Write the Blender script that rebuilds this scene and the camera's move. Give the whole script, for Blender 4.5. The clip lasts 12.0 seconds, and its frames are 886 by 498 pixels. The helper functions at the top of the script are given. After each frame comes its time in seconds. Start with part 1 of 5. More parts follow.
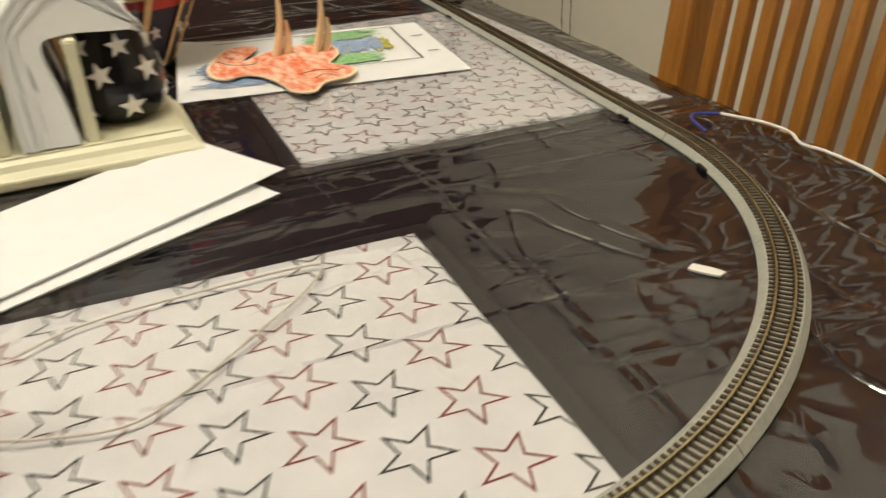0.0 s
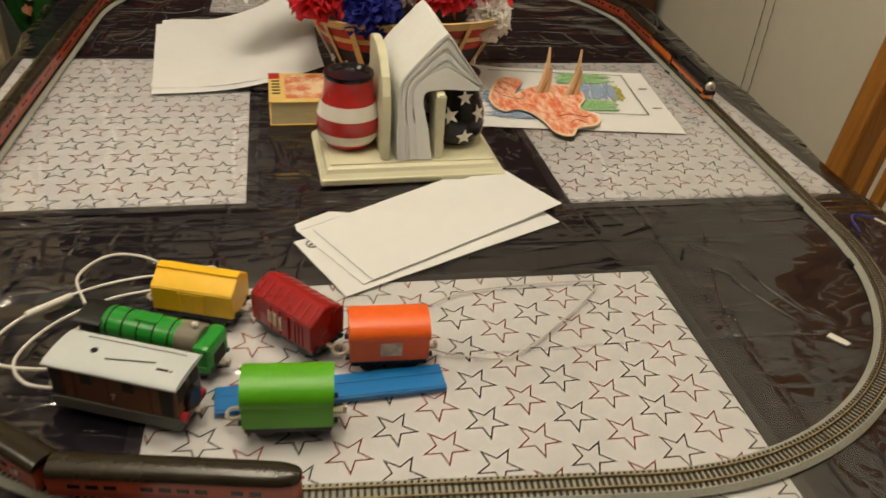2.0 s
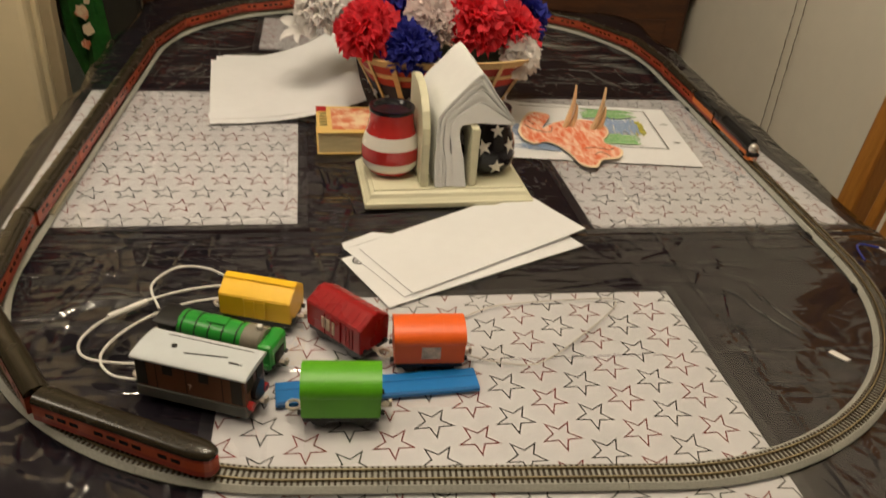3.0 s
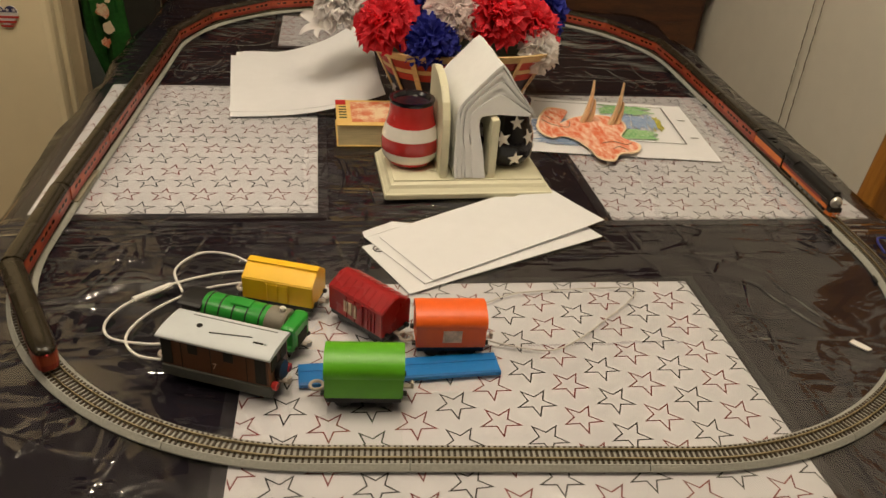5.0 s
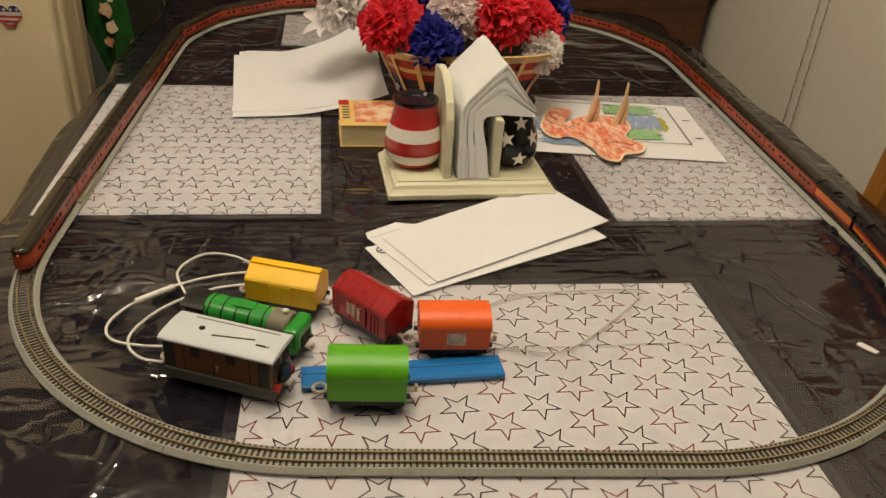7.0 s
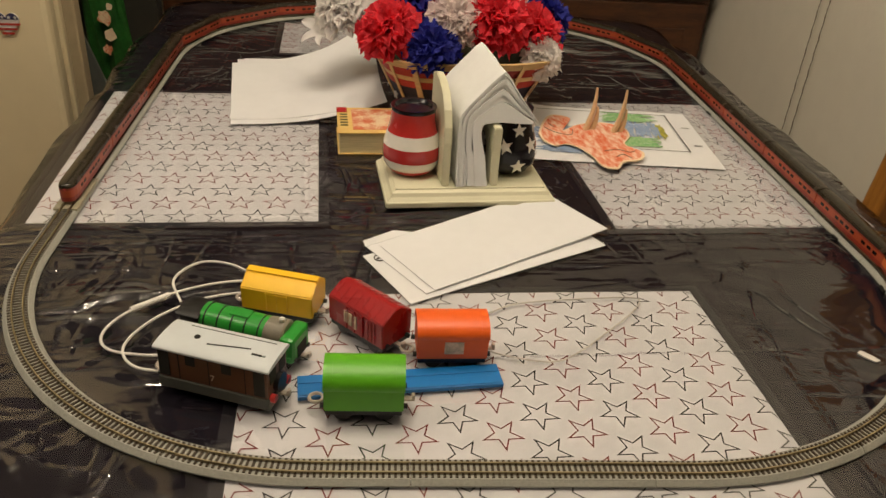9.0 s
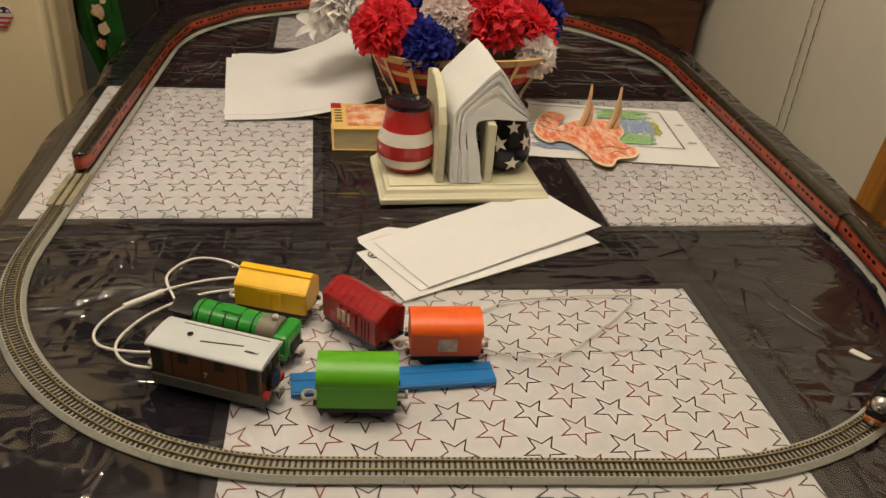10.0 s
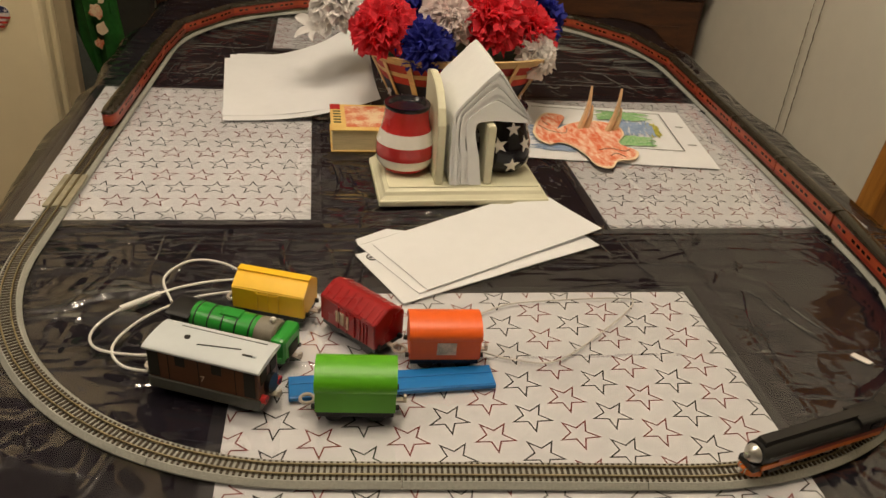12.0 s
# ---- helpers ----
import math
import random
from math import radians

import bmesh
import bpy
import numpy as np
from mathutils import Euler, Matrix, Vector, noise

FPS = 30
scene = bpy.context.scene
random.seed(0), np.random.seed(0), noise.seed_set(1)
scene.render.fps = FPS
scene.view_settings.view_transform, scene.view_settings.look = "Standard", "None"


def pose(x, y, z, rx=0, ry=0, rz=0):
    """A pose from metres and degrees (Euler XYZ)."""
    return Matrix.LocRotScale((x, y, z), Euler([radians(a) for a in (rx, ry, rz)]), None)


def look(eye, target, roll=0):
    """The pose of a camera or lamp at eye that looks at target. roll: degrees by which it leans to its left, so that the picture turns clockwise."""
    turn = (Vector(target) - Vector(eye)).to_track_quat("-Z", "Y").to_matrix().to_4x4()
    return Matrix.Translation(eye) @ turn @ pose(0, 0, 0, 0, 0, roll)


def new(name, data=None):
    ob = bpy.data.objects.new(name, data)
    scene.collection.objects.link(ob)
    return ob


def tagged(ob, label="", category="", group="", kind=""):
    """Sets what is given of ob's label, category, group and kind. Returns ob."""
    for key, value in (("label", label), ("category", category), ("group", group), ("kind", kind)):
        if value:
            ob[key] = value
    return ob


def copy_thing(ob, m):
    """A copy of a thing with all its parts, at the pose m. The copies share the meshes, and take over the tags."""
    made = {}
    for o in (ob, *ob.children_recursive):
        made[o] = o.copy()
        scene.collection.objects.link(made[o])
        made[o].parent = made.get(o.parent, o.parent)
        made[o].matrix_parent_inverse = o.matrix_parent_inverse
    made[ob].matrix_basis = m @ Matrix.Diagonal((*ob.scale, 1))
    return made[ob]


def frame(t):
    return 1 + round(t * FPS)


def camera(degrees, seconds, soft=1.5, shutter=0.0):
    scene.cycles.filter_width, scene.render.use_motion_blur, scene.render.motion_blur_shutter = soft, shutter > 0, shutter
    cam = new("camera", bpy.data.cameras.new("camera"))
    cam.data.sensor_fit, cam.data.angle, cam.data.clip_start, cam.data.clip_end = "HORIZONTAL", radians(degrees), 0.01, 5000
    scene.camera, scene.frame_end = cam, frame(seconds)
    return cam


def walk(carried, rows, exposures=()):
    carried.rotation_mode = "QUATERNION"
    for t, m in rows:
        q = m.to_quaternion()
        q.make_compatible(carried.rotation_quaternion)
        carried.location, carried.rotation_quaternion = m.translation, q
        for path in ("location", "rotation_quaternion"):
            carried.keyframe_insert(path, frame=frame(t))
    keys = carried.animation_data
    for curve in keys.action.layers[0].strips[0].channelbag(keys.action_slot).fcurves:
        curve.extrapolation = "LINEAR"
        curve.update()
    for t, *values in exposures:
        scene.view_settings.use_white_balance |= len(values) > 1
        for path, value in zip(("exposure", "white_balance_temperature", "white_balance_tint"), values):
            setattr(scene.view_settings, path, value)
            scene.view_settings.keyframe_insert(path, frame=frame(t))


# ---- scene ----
cam = camera(59.6, 12.0, shutter=0.5)
EXPOSURES = [(0.0, 0.48, 5950, 5), (0.5, 0.04, 6230, 2), (1.0, -0.05, 6320, 2), (2.5, 0.0, 6450, 8), (5.0, 0.0, 6500, 10), (12.0, 0.0, 6500, 10)]
LAMP_WATTS, KITCHEN_WATTS, LAMP_COLOUR = 13.4, 11.0, (1.0, 0.85, 0.65)
LAMP_AT, LAMP_RING = (-0.38, 0.47, 1.44), 0.26
FILM_ROUGH, FILM_IOR = 0.05, 1.90
FILM_WRINKLES = [(5.5, (0.8, 1.6, 1.0), 0.5, 0.030), (13.0, (0.8, 1.7, 1.0), -0.5, 0.009)]
FILM_FOLDS = [(1, 0.488, 0.004, 0.0011), (1, 0.286, 0.003, 0.0008), (1, 0.516, 0.010, 0.0022), (1, 0.502, 0.004, 0.0010), (1, 0.468, 0.003, 0.0006), (1, 0.440, 0.003, 0.0005), (0, 0.036, 0.004, 0.0006), (1, 1.02, 0.004, 0.001), (0, -0.39, 0.004, 0.0006)]
FILM_CREASES = [(6.5, (0.55, 1.7, 1.0), 0.12, 0.030, 0.0012, 5.0), (9.0, (1.7, 0.6, 1.0), 0.7, 0.030, 0.0014, 7.0)]
FLOOR_Z, WALL_X, HUTCH_Y = -0.75, 0.77, 1.95
MAT_Z = -0.0030
TRACK_CORNERS = [(0.216, 0.124), (-0.652, 0.183), (-0.6125, 1.457), (0.3005, 1.477)]
TRACK_RADII = (0.313, 0.293, 0.350, 0.353)
CROSSING = (-0.644, 0.552)
TRAIN_AT, LOCO, TENDER, CAR, CARS = (-0.5359, 0.10095, -0.001537), 0.131, 0.086, 0.1510, 17
GREEN_VAN = (-0.333, 0.230, 0.0, 0, 0, -4)
ORANGE_VAN = (-0.258, 0.290, 0.0, 0, 0, -2)
RED_VAN = (-0.325, 0.323, 0.0, 0, 0, -48)
YELLOW_VAN = (-0.400, 0.360, 0.0, 0, 0, -19)
TRAM = (-0.441, 0.258, 0.0, 0, 0, -22)
STEAMER = (-0.426, 0.310, 0.0, 0, 0, -24)
BLUE_TRACK = (-0.302, 0.257, 0.0, 0, 0, 3)
PAPERS = (-0.395, 0.981, 3.5)
HOLDER = (-0.193, 0.631, 0.0, 0, 0, 2.5)
BOOK = (-0.289, 0.769, 0.0, 0, 0, 1)
BASKET = (-0.167, 0.886, 0.0, 0, 0, 6)
DRAWING = (0.053, 0.805, 0.0, 0, 0, -6.5)
CUTOUT = (0.016, 0.777, 0.0, 0, 0, 3)
CHAIR = (0.455, 0.560, 0.0, 0, 0, 0)
FRIDGE_X, FRIDGE_Y, FRIDGE_HEART = -0.875, 1.36, (-0.955, 0.0)
CORD_TOP, CORD_LOW = (1.468, 0.40), (1.463, -0.45)
TAG = (0.126, 0.273, 0.0002, 0, 0, -52)
PATH = [
    (0, (-0.137, -0.001, 0.216), (0.524, 1.618, -0.755), -2.2),
    (0.5, (-0.217, -0.047, 0.272), (0.418, 1.549, -0.751), 1.5),
    (1, (-0.268, -0.077, 0.321), (0.336, 1.529, -0.707), 5.0),
    (1.5, (-0.304, -0.119, 0.368), (0.204, 1.512, -0.673), 6.3),
    (2, (-0.325, -0.162, 0.401), (0.051, 1.471, -0.691), 4.8),
    (2.5, (-0.336, -0.199, 0.419), (0.005, 1.419, -0.707), 4.8),
    (3, (-0.349, -0.227, 0.429), (-0.031, 1.459, -0.6), 4.6),
    (3.2, (-0.353, -0.233, 0.434), (-0.042, 1.468, -0.571), 4.3),
    (5, (-0.359, -0.239, 0.415), (-0.069, 1.459, -0.602), 4.5),
    (5.5, (-0.359, -0.236, 0.414), (-0.085, 1.458, -0.613), 4.3),
    (6, (-0.359, -0.235, 0.415), (-0.087, 1.463, -0.606), 4.3),
    (6.5, (-0.359, -0.235, 0.416), (-0.087, 1.467, -0.598), 4.2),
    (7, (-0.359, -0.234, 0.415), (-0.077, 1.463, -0.605), 4.4),
    (9, (-0.357, -0.23, 0.413), (-0.073, 1.477, -0.59), 4.4),
    (9.5, (-0.356, -0.23, 0.414), (-0.064, 1.473, -0.595), 4.6),
    (10, (-0.356, -0.229, 0.415), (-0.059, 1.47, -0.599), 4.8),
    (10.5, (-0.356, -0.227, 0.414), (-0.055, 1.471, -0.598), 4.8),
    (11, (-0.356, -0.227, 0.414), (-0.054, 1.473, -0.595), 5.0),
    (11.5, (-0.356, -0.225, 0.414), (-0.053, 1.473, -0.598), 5.0),
    (12, (-0.356, -0.224, 0.414), (-0.055, 1.475, -0.598), 5.0),
]
walk(cam, [(t, look(eye, target, roll)) for t, eye, target, roll in PATH], EXPOSURES)

# ---- light ----
world = bpy.data.worlds.new("room_air")
scene.world = world
world.use_nodes = True
world.node_tree.nodes["Background"].inputs[0].default_value = (1.0, 0.83, 0.6, 1)
world.node_tree.nodes["Background"].inputs[1].default_value = 0.005


def lamp(name, place, target, size, watts, colour):
    data = bpy.data.lights.new(name, "AREA")
    data.shape, data.size, data.energy, data.color = "DISK", size, watts, colour
    ob = new(name, data)
    ob.matrix_world = look(place, target)
    return ob


for k in range(3):
    bulb = bpy.data.lights.new("chandelier_bulb", "POINT")
    bulb.energy, bulb.color, bulb.shadow_soft_size = LAMP_WATTS, LAMP_COLOUR, 0.10
    new("chandelier_bulb", bulb).location = (LAMP_AT[0] + LAMP_RING * math.cos(2.1 * k), LAMP_AT[1] + LAMP_RING * math.sin(2.1 * k), LAMP_AT[2])
lamp("kitchen_light", (-1.75, 0.30, 1.58), (-0.1, 0.7, 0), 0.6, KITCHEN_WATTS, LAMP_COLOUR)

# ---- materials ----
def material(name, colour, rough=0.5, metal=0.0, vary=0.15, scale=40.0, bump=0.0, bump_scale=200.0, colour2=None, coat=0.0,
             spec=0.5, stretch=(1, 1, 1), random_vary=0.0, sheen=0.0, low=0.35, high=0.65, thin=0.0):
    m = bpy.data.materials.new(name)
    m.use_nodes = True
    nt = m.node_tree
    p = nt.nodes["Principled BSDF"]
    p.inputs["Roughness"].default_value, p.inputs["Metallic"].default_value = rough, metal
    p.inputs["Coat Weight"].default_value, p.inputs["Coat Roughness"].default_value = coat, 0.08
    p.inputs["Specular IOR Level"].default_value = spec
    p.inputs["Sheen Weight"].default_value = sheen
    tc = nt.nodes.new("ShaderNodeTexCoord")
    mp = nt.nodes.new("ShaderNodeMapping")
    mp.inputs["Scale"].default_value = stretch
    nt.links.new(tc.outputs["Object"], mp.inputs["Vector"])
    nz = nt.nodes.new("ShaderNodeTexNoise")
    nz.inputs["Scale"].default_value, nz.inputs["Detail"].default_value = scale, 6
    nt.links.new(mp.outputs[0], nz.inputs["Vector"])
    nz2 = nt.nodes.new("ShaderNodeTexNoise")
    nz2.inputs["Scale"].default_value, nz2.inputs["Detail"].default_value = scale * 7.3, 3
    nt.links.new(mp.outputs[0], nz2.inputs["Vector"])
    avg = nt.nodes.new("ShaderNodeMix")
    avg.inputs[0].default_value = 0.35
    nt.links.new(nz.outputs["Fac"], avg.inputs[2])
    nt.links.new(nz2.outputs["Fac"], avg.inputs[3])
    ramp = nt.nodes.new("ShaderNodeValToRGB")
    c2 = colour2 or tuple(c * (1 - vary) for c in colour)
    c1 = colour if colour2 else tuple(min(1, c * (1 + vary * 0.5)) for c in colour)
    ramp.color_ramp.elements[0].position, ramp.color_ramp.elements[1].position = low, high
    ramp.color_ramp.elements[0].color, ramp.color_ramp.elements[1].color = (*c2, 1), (*c1, 1)
    nt.links.new(avg.outputs[0], ramp.inputs[0])
    out = ramp.outputs[0]
    if random_vary:
        info = nt.nodes.new("ShaderNodeObjectInfo")
        mr = nt.nodes.new("ShaderNodeMapRange")
        mr.inputs[3].default_value, mr.inputs[4].default_value = 1 - random_vary, 1 + random_vary
        nt.links.new(info.outputs["Random"], mr.inputs[0])
        mul = nt.nodes.new("ShaderNodeVectorMath")
        mul.operation = "SCALE"
        nt.links.new(out, mul.inputs[0])
        nt.links.new(mr.outputs[0], mul.inputs["Scale"])
        out = mul.outputs[0]
    nt.links.new(out, p.inputs["Base Color"])
    rr = nt.nodes.new("ShaderNodeMapRange")
    rr.inputs[3].default_value, rr.inputs[4].default_value = max(0.02, rough - 0.08), min(1, rough + 0.08)
    nt.links.new(nz.outputs["Fac"], rr.inputs[0])
    nt.links.new(rr.outputs[0], p.inputs["Roughness"])
    if bump:
        bn = nt.nodes.new("ShaderNodeTexNoise")
        bn.inputs["Scale"].default_value, bn.inputs["Detail"].default_value = bump_scale, 4
        nt.links.new(mp.outputs[0], bn.inputs["Vector"])
        b = nt.nodes.new("ShaderNodeBump")
        b.inputs["Strength"].default_value, b.inputs["Distance"].default_value = 1.0, bump
        nt.links.new(bn.outputs["Fac"], b.inputs["Height"])
        nt.links.new(b.outputs[0], p.inputs["Normal"])
    if thin:
        # light that comes through thin cloth or paper
        tl = nt.nodes.new("ShaderNodeBsdfTranslucent")
        mx = nt.nodes.new("ShaderNodeMixShader")
        mx.inputs[0].default_value = thin
        nt.links.new(out, tl.inputs["Color"])
        nt.links.new(p.outputs[0], mx.inputs[1])
        nt.links.new(tl.outputs[0], mx.inputs[2])
        nt.links.new(mx.outputs[0], nt.nodes["Material Output"].inputs[0])
    return m


def film_material():
    """Clear thin plastic film: see-through and glossy, flat in places, crumpled in others, with packing folds."""
    m = bpy.data.materials.new("clear_plastic_film")
    m.use_nodes = True
    nt = m.node_tree
    nt.nodes.remove(nt.nodes["Principled BSDF"])
    out = nt.nodes["Material Output"]

    def node(kind, **values):
        n = nt.nodes.new(kind)
        for k, v in values.items():
            n.inputs[k].default_value = v
        return n

    def maths(op, a, b=None, c=None):
        n = nt.nodes.new("ShaderNodeMath")
        n.operation = op
        for i, v in enumerate((a, b, c)):
            if v is None:
                continue
            if isinstance(v, (int, float)):
                n.inputs[i].default_value = v
            else:
                nt.links.new(v, n.inputs[i])
        return n.outputs[0]

    tc = node("ShaderNodeTexCoord")
    xyz = node("ShaderNodeSeparateXYZ")
    nt.links.new(tc.outputs["Object"], xyz.inputs[0])

    def noise_of(scale, stretch, turn, detail=3, twist=0.0):
        mp = node("ShaderNodeMapping", Scale=stretch, Rotation=(0, 0, turn))
        nt.links.new(tc.outputs["Object"], mp.inputs["Vector"])
        nz = node("ShaderNodeTexNoise", Scale=scale, Detail=detail, Distortion=twist)
        nt.links.new(mp.outputs[0], nz.inputs["Vector"])
        return nz.outputs["Fac"]

    patch = noise_of(4.5, (1, 1, 1), 0.0, 2)
    lean = maths("MULTIPLY_ADD", maths("ABSOLUTE", maths("ADD", xyz.outputs[0], 0.12)), 0.30, patch)
    mask = maths("MULTIPLY_ADD", maths("SMOOTH_MIN", maths("MAXIMUM", maths("SUBTRACT", lean, 0.555), 0.0), 0.16, 0.05), 7.0, 0.0)
    height = None
    for scale, stretch, turn, size in FILM_WRINKLES:
        ridge = maths("ABSOLUTE", maths("SUBTRACT", noise_of(scale, stretch, turn, 2, 0.8), 0.5))
        term = maths("MULTIPLY", ridge, -size)
        height = term if height is None else maths("ADD", height, term)
    # the mats hold the film flat
    away = 1.0
    for mx, my, wx, wy, least in ((-0.19, 0.26, 0.20, 0.13, 0.06), (-0.54, 0.74, 0.15, 0.20, 0.14), (0.144, 0.745, 0.16, 0.20, 0.14)):
        dx = maths("SUBTRACT", maths("ABSOLUTE", maths("SUBTRACT", xyz.outputs[0], mx)), wx)
        dy = maths("SUBTRACT", maths("ABSOLUTE", maths("SUBTRACT", xyz.outputs[1], my)), wy)
        away = maths("MINIMUM", maths("MAXIMUM", maths("DIVIDE", maths("MAXIMUM", dx, dy), 0.03), least), away)
    mask = maths("MULTIPLY", maths("ADD", mask, 0.16), away)
    height = maths("MULTIPLY", height, mask)
    # sharp narrow creases, in patches
    for scale, stretch, turn, half, size, seed in FILM_CREASES:
        line = maths("DIVIDE", maths("ABSOLUTE", maths("SUBTRACT", noise_of(scale, stretch, turn, 2, 0.6), 0.5)), half)
        line = maths("MAXIMUM", maths("SUBTRACT", 1.0, line), 0.0)
        where = maths("MINIMUM", maths("MAXIMUM", maths("MULTIPLY", maths("SUBTRACT", noise_of(seed, (1, 1, 1), turn + 1.0, 2), 0.44), 9.0), 0.0), 1.0)
        height = maths("MULTIPLY_ADD", maths("MULTIPLY", line, maths("MULTIPLY", where, away)), size, height)
    wave = noise_of(2.2, (1, 1, 1), 0.4, 1)
    height = maths("MULTIPLY_ADD", wave, 0.0012, height)
    wob = noise_of(14.0, (1, 1, 1), 0.0, 2)
    for axis, place, width, size in FILM_FOLDS:
        off = maths("ABSOLUTE", maths("ADD", maths("SUBTRACT", xyz.outputs[axis], place), maths("MULTIPLY_ADD", wob, 0.012, -0.006)))
        bump = maths("MAXIMUM", maths("SUBTRACT", 1.0, maths("DIVIDE", off, width)), 0.0)
        height = maths("MULTIPLY_ADD", bump, size, height)
    b = node("ShaderNodeBump", Strength=1.0, Distance=1.0)
    nt.links.new(height, b.inputs["Height"])
    tr = node("ShaderNodeBsdfTransparent", Color=(0.95, 0.95, 0.94, 1))
    gl = node("ShaderNodeBsdfGlossy", Roughness=FILM_ROUGH)
    fr = node("ShaderNodeFresnel", IOR=FILM_IOR)
    mix = node("ShaderNodeMixShader")
    nt.links.new(b.outputs[0], gl.inputs["Normal"])
    nt.links.new(b.outputs[0], fr.inputs["Normal"])
    nt.links.new(fr.outputs[0], mix.inputs[0])
    nt.links.new(tr.outputs[0], mix.inputs[1])
    nt.links.new(gl.outputs[0], mix.inputs[2])
    nt.links.new(mix.outputs[0], out.inputs[0])
    return m


